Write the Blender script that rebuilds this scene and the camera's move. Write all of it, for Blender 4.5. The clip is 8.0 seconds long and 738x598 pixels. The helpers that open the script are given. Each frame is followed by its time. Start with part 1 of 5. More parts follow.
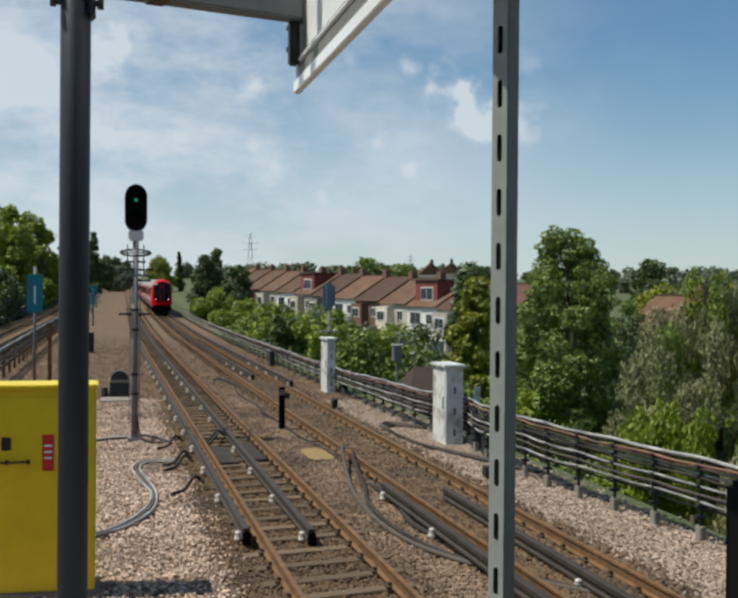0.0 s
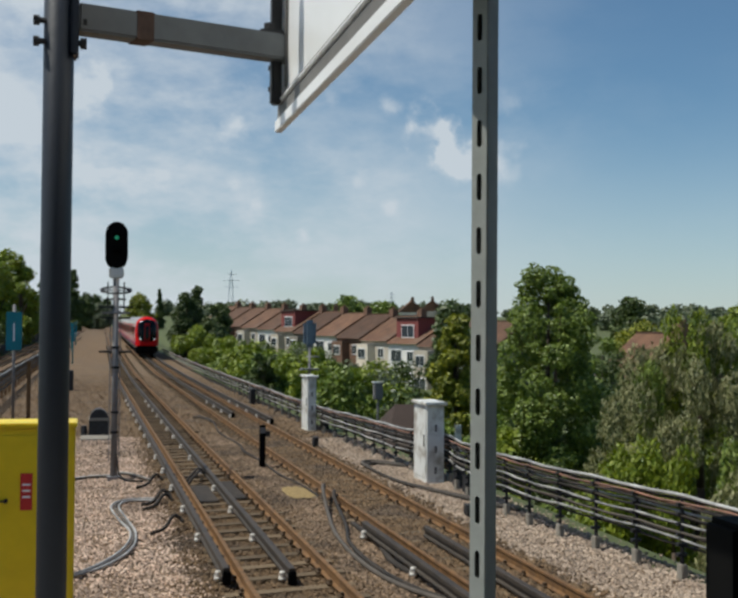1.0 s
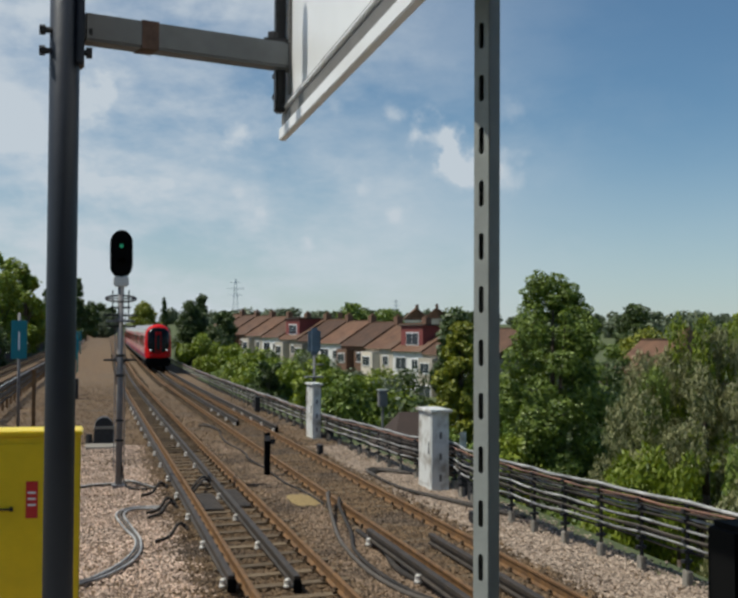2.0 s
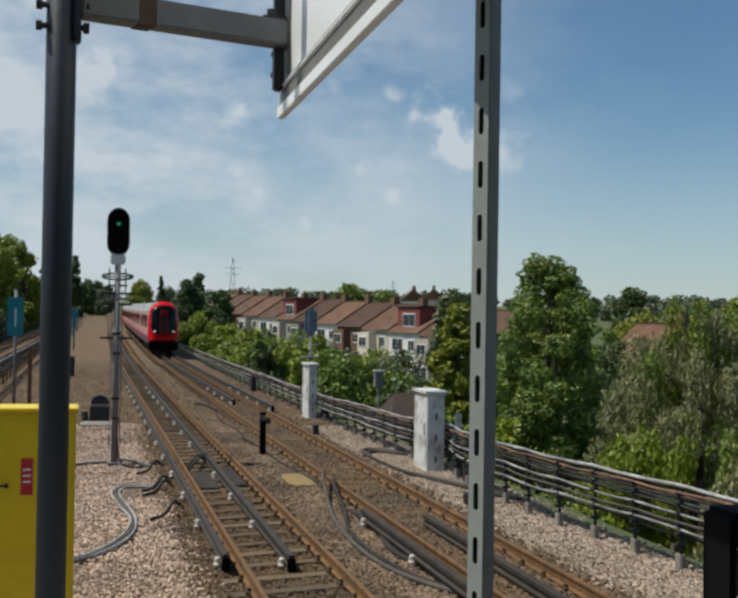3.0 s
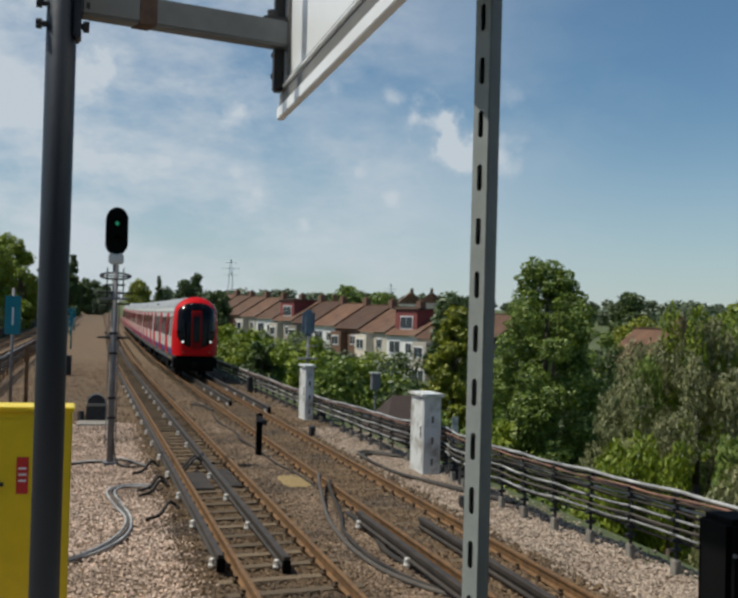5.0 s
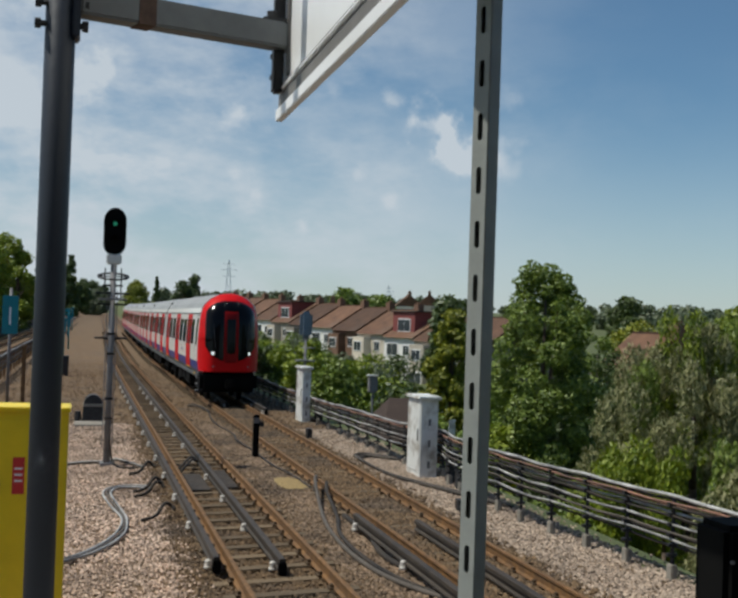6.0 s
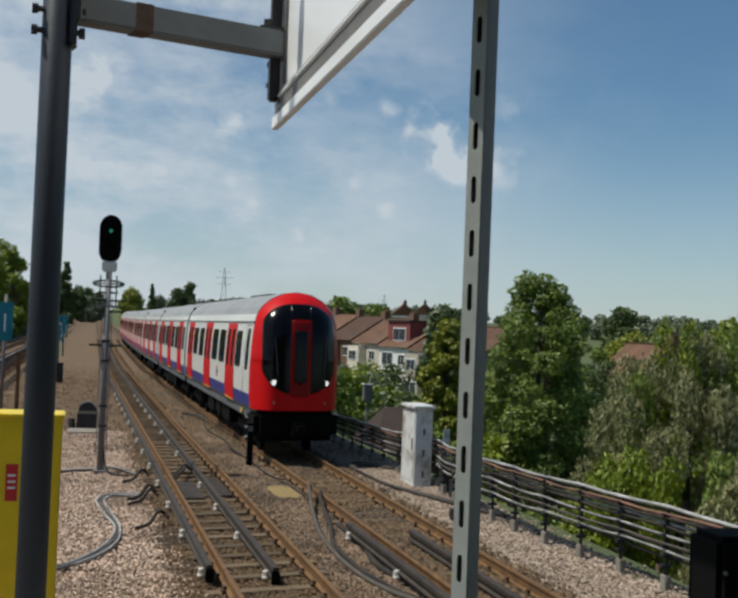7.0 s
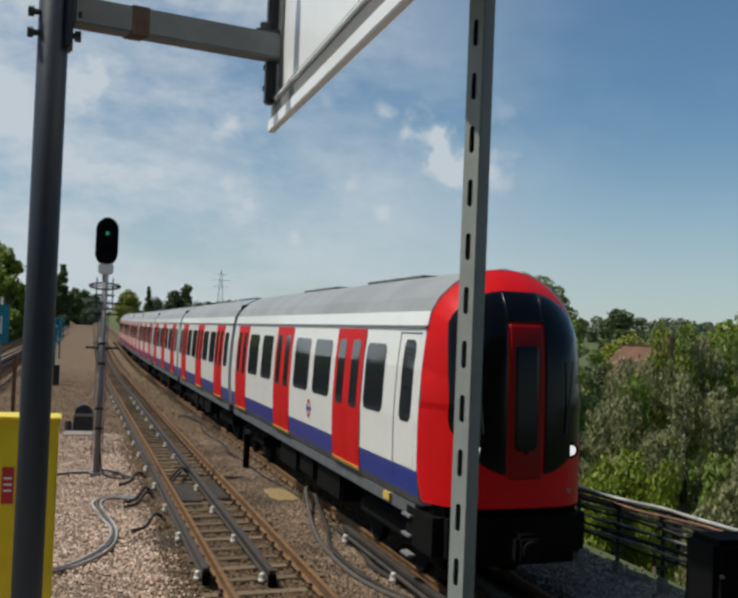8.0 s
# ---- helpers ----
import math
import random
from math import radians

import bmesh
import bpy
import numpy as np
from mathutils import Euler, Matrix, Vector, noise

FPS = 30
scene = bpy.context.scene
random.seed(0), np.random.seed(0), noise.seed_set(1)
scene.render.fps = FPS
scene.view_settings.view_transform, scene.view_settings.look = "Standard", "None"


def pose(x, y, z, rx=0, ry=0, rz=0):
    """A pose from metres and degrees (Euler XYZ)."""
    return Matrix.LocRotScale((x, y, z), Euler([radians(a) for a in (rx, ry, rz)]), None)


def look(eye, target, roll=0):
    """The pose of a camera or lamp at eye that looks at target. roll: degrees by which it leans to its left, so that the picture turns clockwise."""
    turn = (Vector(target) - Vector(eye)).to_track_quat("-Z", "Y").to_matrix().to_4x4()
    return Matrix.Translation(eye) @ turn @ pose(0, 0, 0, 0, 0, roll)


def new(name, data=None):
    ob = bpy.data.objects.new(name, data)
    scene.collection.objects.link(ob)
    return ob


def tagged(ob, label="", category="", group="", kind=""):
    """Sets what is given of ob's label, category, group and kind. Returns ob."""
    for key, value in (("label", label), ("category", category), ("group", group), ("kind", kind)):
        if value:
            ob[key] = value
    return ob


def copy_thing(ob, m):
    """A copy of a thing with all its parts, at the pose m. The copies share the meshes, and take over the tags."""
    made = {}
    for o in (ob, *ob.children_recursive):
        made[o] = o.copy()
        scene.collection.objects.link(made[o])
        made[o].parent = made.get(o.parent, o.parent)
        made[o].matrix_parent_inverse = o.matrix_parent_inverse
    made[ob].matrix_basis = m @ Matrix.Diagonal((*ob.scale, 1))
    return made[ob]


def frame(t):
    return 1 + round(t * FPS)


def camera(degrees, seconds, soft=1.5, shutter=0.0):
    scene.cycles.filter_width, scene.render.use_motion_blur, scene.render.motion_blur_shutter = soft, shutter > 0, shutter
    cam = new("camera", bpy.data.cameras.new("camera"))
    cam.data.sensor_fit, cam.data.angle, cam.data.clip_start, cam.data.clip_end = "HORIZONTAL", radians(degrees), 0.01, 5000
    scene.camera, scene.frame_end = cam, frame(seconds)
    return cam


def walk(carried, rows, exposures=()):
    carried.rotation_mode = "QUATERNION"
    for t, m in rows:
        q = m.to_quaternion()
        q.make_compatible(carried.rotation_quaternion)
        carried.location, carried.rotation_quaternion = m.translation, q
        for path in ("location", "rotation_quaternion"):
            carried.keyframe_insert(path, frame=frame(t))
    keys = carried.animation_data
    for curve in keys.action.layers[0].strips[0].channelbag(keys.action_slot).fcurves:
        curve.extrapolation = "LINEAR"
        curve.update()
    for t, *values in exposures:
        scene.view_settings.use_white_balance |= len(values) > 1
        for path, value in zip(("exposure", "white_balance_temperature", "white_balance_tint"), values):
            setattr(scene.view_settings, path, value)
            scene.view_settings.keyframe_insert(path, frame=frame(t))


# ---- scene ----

cam = camera(35.2, 8.0, soft=3.0)


def aim(x, y, z, yaw, pitch, roll):
    return pose(x, y, z, 90 + pitch, 0, -yaw) @ pose(0, 0, 0, 0, 0, roll)


walk(cam, [
    (0.0, aim(0.001, 0.014, 2.874, 12.688, -0.394, 0.46)),
    (0.5, aim(0.001, 0.019, 2.879, 13.194, 0.507, 0.36)),
    (1.0, aim(-0.002, 0.002, 2.874, 13.615, 1.462, 0.45)),
    (1.2, aim(-0.002, 0.000, 2.873, 13.62, 1.78, 0.43)),
    (2.3, aim(-0.006, -0.022, 2.869, 13.29, 1.845, 0.31)),
    (2.5, aim(-0.003, -0.005, 2.869, 13.325, 1.204, 0.56)),
    (3.0, aim(-0.001, -0.002, 2.870, 13.549, 0.893, 0.91)),
    (3.5, aim(0, 0, 2.870, 13.611, 0.854, 1.14)),
    (4.0, aim(0.001, 0.001, 2.870, 13.642, 0.908, 1.16)),
    (4.5, aim(0, 0, 2.870, 13.634, 0.947, 1.29)),
    (6.0, aim(0.003, 0.012, 2.871, 13.759, 1.119, 1.92)),
    (6.5, aim(0.003, 0.011, 2.870, 13.811, 1.215, 2.06)),
    (7.0, aim(0.005, 0.012, 2.870, 13.969, 1.566, 2.29)),
    (7.5, aim(0.006, 0.014, 2.871, 14.035, 1.631, 2.35)),
    (8.0, aim(0.006, 0.014, 2.872, 14.131, 1.687, 2.26)),
], [(0.0, 0.0, 5950, 7), (1.0, -0.12, 5920, 7), (2.5, -0.17, 5900, 7), (8.0, -0.2, 5900, 7)])

# ---- light ----
SUN_EL, SUN_AZ = 61.0, -84.0   # azimuth from +y, clockwise seen from above
HAZE_AZ = -58.0                # where the veil of high cloud is thickest
sun = new("sun", bpy.data.lights.new("sun", "SUN"))
sun.data.energy, sun.data.angle, sun.data.color = 4.5, radians(0.55), (1.0, 0.90, 0.74)
_d = Vector((math.sin(radians(SUN_AZ)) * math.cos(radians(SUN_EL)), math.cos(radians(SUN_AZ)) * math.cos(radians(SUN_EL)), math.sin(radians(SUN_EL))))
sun.matrix_world = look(_d * 60, (0, 0, 0))


def make_world():
    w = bpy.data.worlds.new("sky")
    scene.world = w
    w.use_nodes = True
    nt = w.node_tree
    nt.nodes.clear()
    out = nt.nodes.new("ShaderNodeOutputWorld")
    bg = nt.nodes.new("ShaderNodeBackground")
    sky = nt.nodes.new("ShaderNodeTexSky")
    sky.sky_type, sky.sun_disc = "NISHITA", False
    sky.sun_elevation, sky.sun_rotation = radians(SUN_EL), radians(SUN_AZ)
    sky.air_density, sky.dust_density, sky.ozone_density = 1.0, 0.2, 1.6
    co = nt.nodes.new("ShaderNodeTexCoord")

    def math_node(op, a, b=None, clamp=False):
        n = nt.nodes.new("ShaderNodeMath")
        n.operation, n.use_clamp = op, clamp
        for i, v in enumerate((a, b)):
            if v is None:
                continue
            if isinstance(v, (int, float)):
                n.inputs[i].default_value = v
            else:
                nt.links.new(v, n.inputs[i])
        return n.outputs[0]

    def cloud_noise(scale, stretch, low, high, detail=6.0, rough=0.55):
        mp = nt.nodes.new("ShaderNodeMapping")
        mp.inputs["Scale"].default_value = stretch
        mp.inputs["Rotation"].default_value = (0, radians(18), 0)
        nt.links.new(co.outputs["Generated"], mp.inputs["Vector"])
        n = nt.nodes.new("ShaderNodeTexNoise")
        n.inputs["Scale"].default_value, n.inputs["Detail"].default_value, n.inputs["Roughness"].default_value = scale, detail, rough
        nt.links.new(mp.outputs[0], n.inputs["Vector"])
        r = nt.nodes.new("ShaderNodeMapRange")
        r.interpolation_type = "SMOOTHSTEP"
        r.inputs["From Min"].default_value, r.inputs["From Max"].default_value = low, high
        nt.links.new(n.outputs["Fac"], r.inputs["Value"])
        return r.outputs[0]

    veil = cloud_noise(3.4, (1, 1, 2.4), 0.38, 0.66, 8.0, 0.6)
    wisps = cloud_noise(10.0, (1, 1, 1.6), 0.48, 0.72, 8.0, 0.6)
    # more haze cloud on one side of the sky
    sep = nt.nodes.new("ShaderNodeSeparateXYZ")
    nt.links.new(co.outputs["Generated"], sep.inputs[0])
    dot = nt.nodes.new("ShaderNodeVectorMath")
    dot.operation = "DOT_PRODUCT"
    dot.inputs[1].default_value = (math.sin(radians(HAZE_AZ)), math.cos(radians(HAZE_AZ)), 0)
    nt.links.new(co.outputs["Generated"], dot.inputs[0])
    side = nt.nodes.new("ShaderNodeMapRange")
    side.interpolation_type = "SMOOTHSTEP"
    side.inputs["From Min"].default_value, side.inputs["From Max"].default_value = 0.06, 0.62
    nt.links.new(dot.outputs["Value"], side.inputs["Value"])
    low = nt.nodes.new("ShaderNodeMapRange")
    low.interpolation_type = "SMOOTHSTEP"
    low.inputs["From Min"].default_value, low.inputs["From Max"].default_value = 0.20, -0.02
    nt.links.new(sep.outputs["Z"], low.inputs["Value"])
    f = math_node("MULTIPLY", veil, math_node("ADD", math_node("MULTIPLY", side.outputs[0], 1.0), 0.02))
    f = math_node("ADD", f, math_node("MULTIPLY", wisps, math_node("ADD", math_node("MULTIPLY", side.outputs[0], 0.45), 0.03)))
    f = math_node("ADD", f, math_node("MULTIPLY", low.outputs[0], 0.45))
    f = math_node("ADD", f, math_node("MULTIPLY", side.outputs[0], 0.10))
    # small fair-weather clouds
    rag = nt.nodes.new("ShaderNodeTexNoise")
    rag.inputs["Scale"].default_value, rag.inputs["Detail"].default_value = 40.0, 5.0
    nt.links.new(co.outputs["Generated"], rag.inputs["Vector"])
    for (cx, cy, cz), rad, amount in CLOUDS:
        dist = nt.nodes.new("ShaderNodeVectorMath")
        dist.operation = "DISTANCE"
        c = Vector((cx, cy, cz)).normalized()
        dist.inputs[1].default_value = c
        nt.links.new(co.outputs["Generated"], dist.inputs[0])
        wob = math_node("ADD", dist.outputs["Value"], math_node("MULTIPLY", math_node("SUBTRACT", rag.outputs["Fac"], 0.5), rad * 3.2))
        g = nt.nodes.new("ShaderNodeMapRange")
        g.interpolation_type = "SMOOTHSTEP"
        g.inputs["From Min"].default_value, g.inputs["From Max"].default_value = rad, -rad * 0.25
        nt.links.new(wob, g.inputs["Value"])
        f = math_node("ADD", f, math_node("MULTIPLY", g.outputs[0], amount))
    f = math_node("MINIMUM", f, 0.92)
    mix = nt.nodes.new("ShaderNodeMix")
    mix.data_type = "RGBA"
    nt.links.new(f, mix.inputs["Factor"])
    tint = nt.nodes.new("ShaderNodeMix")
    tint.data_type, tint.blend_type = "RGBA", "MULTIPLY"
    tint.inputs["Factor"].default_value = 1.0
    tint.inputs["B"].default_value = (0.90, 1.05, 1.07, 1)
    nt.links.new(sky.outputs[0], tint.inputs["A"])
    nt.links.new(tint.outputs["Result"], mix.inputs["A"])
    mix.inputs["B"].default_value = (8.75, 8.95, 8.95, 1)
    nt.links.new(mix.outputs["Result"], bg.inputs["Color"])
    bg.inputs["Strength"].default_value = 0.077
    nt.links.new(bg.outputs[0], out.inputs[0])


CLOUDS = [((0.302, 1, 0.179), 0.024, 0.95), ((0.317, 1, 0.168), 0.020, 0.95), ((0.323, 1, 0.158), 0.026, 0.95),
          ((0.338, 1, 0.156), 0.022, 0.80), ((0.361, 1, 0.154), 0.026, 0.50), ((0.257, 1, 0.198), 0.013, 0.55),
          ((0.232, 1, 0.132), 0.010, 0.30), ((0.122, 1, 0.174), 0.016, 0.60), ((-0.006, 1, 0.201), 0.024, 0.75),
          ((0.184, 1, 0.080), 0.010, 0.45), ((0.262, 1, 0.106), 0.012, 0.35), ((0.059, 1, 0.129), 0.010, 0.35),
          ((0.128, 1, 0.114), 0.020, 0.35), ((0.208, 1, 0.202), 0.010, 0.30), ((0.369, 1, 0.208), 0.014, 0.30)]
make_world()

# ---- materials ----
def mat(name, color, rough=0.7, metal=0.0, var=0.25, scale=6.0, bump=0.0, bscale=40.0, color2=None, rand=0.0, island=0.0, emit=0.0, spots=0.0, spot_color=None, coat=0.0, stretch=(1, 1, 1)):
    m = bpy.data.materials.new(name)
    m.use_nodes = True
    nt = m.node_tree
    bsdf = nt.nodes["Principled BSDF"]
    bsdf.inputs["Roughness"].default_value, bsdf.inputs["Metallic"].default_value = rough, metal
    bsdf.inputs["Coat Weight"].default_value = coat
    co = nt.nodes.new("ShaderNodeTexCoord")
    mp = nt.nodes.new("ShaderNodeMapping")
    mp.inputs["Scale"].default_value = stretch
    nt.links.new(co.outputs["Object"], mp.inputs["Vector"])
    n = nt.nodes.new("ShaderNodeTexNoise")
    n.inputs["Scale"].default_value, n.inputs["Detail"].default_value, n.inputs["Roughness"].default_value = scale, 7.0, 0.65
    nt.links.new(mp.outputs[0], n.inputs["Vector"])
    ramp = nt.nodes.new("ShaderNodeMapRange")
    ramp.inputs["From Min"].default_value, ramp.inputs["From Max"].default_value = 0.3, 0.7
    nt.links.new(n.outputs["Fac"], ramp.inputs["Value"])
    mix = nt.nodes.new("ShaderNodeMix")
    mix.data_type = "RGBA"
    c2 = color2 or tuple(min(1, c * (1 + var)) for c in color)
    c1 = color if color2 else tuple(c * (1 - var) for c in color)
    mix.inputs["A"].default_value, mix.inputs["B"].default_value = (*c1, 1), (*c2, 1)
    nt.links.new(ramp.outputs[0], mix.inputs["Factor"])
    res = mix.outputs["Result"]
    if spots:
        n2 = nt.nodes.new("ShaderNodeTexNoise")
        n2.inputs["Scale"].default_value, n2.inputs["Detail"].default_value = scale * 0.23, 5.0
        nt.links.new(co.outputs["Object"], n2.inputs["Vector"])
        r2 = nt.nodes.new("ShaderNodeMapRange")
        r2.inputs["From Min"].default_value, r2.inputs["From Max"].default_value, r2.inputs["To Max"].default_value = 0.48, 0.66, spots
        nt.links.new(n2.outputs["Fac"], r2.inputs["Value"])
        mx = nt.nodes.new("ShaderNodeMix")
        mx.data_type = "RGBA"
        nt.links.new(r2.outputs[0], mx.inputs["Factor"])
        nt.links.new(res, mx.inputs["A"])
        mx.inputs["B"].default_value = (*(spot_color or tuple(c * 0.45 for c in color)), 1)
        res = mx.outputs["Result"]
    if rand or island:
        src = nt.nodes.new("ShaderNodeObjectInfo").outputs["Random"] if rand else nt.nodes.new("ShaderNodeNewGeometry").outputs["Random Per Island"]
        amt = rand or island
        mr = nt.nodes.new("ShaderNodeMapRange")
        mr.inputs["To Min"].default_value, mr.inputs["To Max"].default_value = 1 - amt, 1 + amt
        nt.links.new(src, mr.inputs["Value"])
        hs = nt.nodes.new("ShaderNodeHueSaturation")
        nt.links.new(mr.outputs[0], hs.inputs["Value"])
        nt.links.new(res, hs.inputs["Color"])
        res = hs.outputs[0]
    nt.links.new(res, bsdf.inputs["Base Color"])
    if emit:
        nt.links.new(res, bsdf.inputs["Emission Color"])
        bsdf.inputs["Emission Strength"].default_value = emit
    if bump:
        nb = nt.nodes.new("ShaderNodeTexNoise")
        nb.inputs["Scale"].default_value, nb.inputs["Detail"].default_value = bscale, 5.0
        nt.links.new(co.outputs["Object"], nb.inputs["Vector"])
        b = nt.nodes.new("ShaderNodeBump")
        b.inputs["Strength"].default_value, b.inputs["Distance"].default_value = bump, 0.03
        nt.links.new(nb.outputs["Fac"], b.inputs["Height"])
        nt.links.new(b.outputs[0], bsdf.inputs["Normal"])
    return m


def leaf_mat(name, color, color2, trans=0.17):
    m = bpy.data.materials.new(name)
    m.use_nodes = True
    nt = m.node_tree
    nt.nodes.clear()
    out = nt.nodes.new("ShaderNodeOutputMaterial")
    geo = nt.nodes.new("ShaderNodeNewGeometry")
    ramp = nt.nodes.new("ShaderNodeMix")
    ramp.data_type = "RGBA"
    ramp.inputs["A"].default_value, ramp.inputs["B"].default_value = (*color, 1), (*color2, 1)
    nt.links.new(geo.outputs["Random Per Island"], ramp.inputs["Factor"])
    bs = nt.nodes.new("ShaderNodeBsdfPrincipled")
    bs.inputs["Roughness"].default_value = 0.5
    nt.links.new(ramp.outputs["Result"], bs.inputs["Base Color"])
    tr = nt.nodes.new("ShaderNodeBsdfTranslucent")
    hs = nt.nodes.new("ShaderNodeHueSaturation")
    hs.inputs["Value"].default_value, hs.inputs["Saturation"].default_value = 1.3, 1.1
    nt.links.new(ramp.outputs["Result"], hs.inputs["Color"])
    nt.links.new(hs.outputs[0], tr.inputs["Color"])
    mx = nt.nodes.new("ShaderNodeMixShader")
    mx.inputs[0].default_value = trans
    nt.links.new(bs.outputs[0], mx.inputs[1])
    nt.links.new(tr.outputs[0], mx.inputs[2])
    nt.links.new(mx.outputs[0], out.inputs[0])
    return m


def glass_mat(name, color, rough=0.06, spec=0.5):
    m = mat(name, color, rough, 0.0, 0.1, 2.0)
    m.node_tree.nodes["Principled BSDF"].inputs["Specular IOR Level"].default_value = spec
    return m


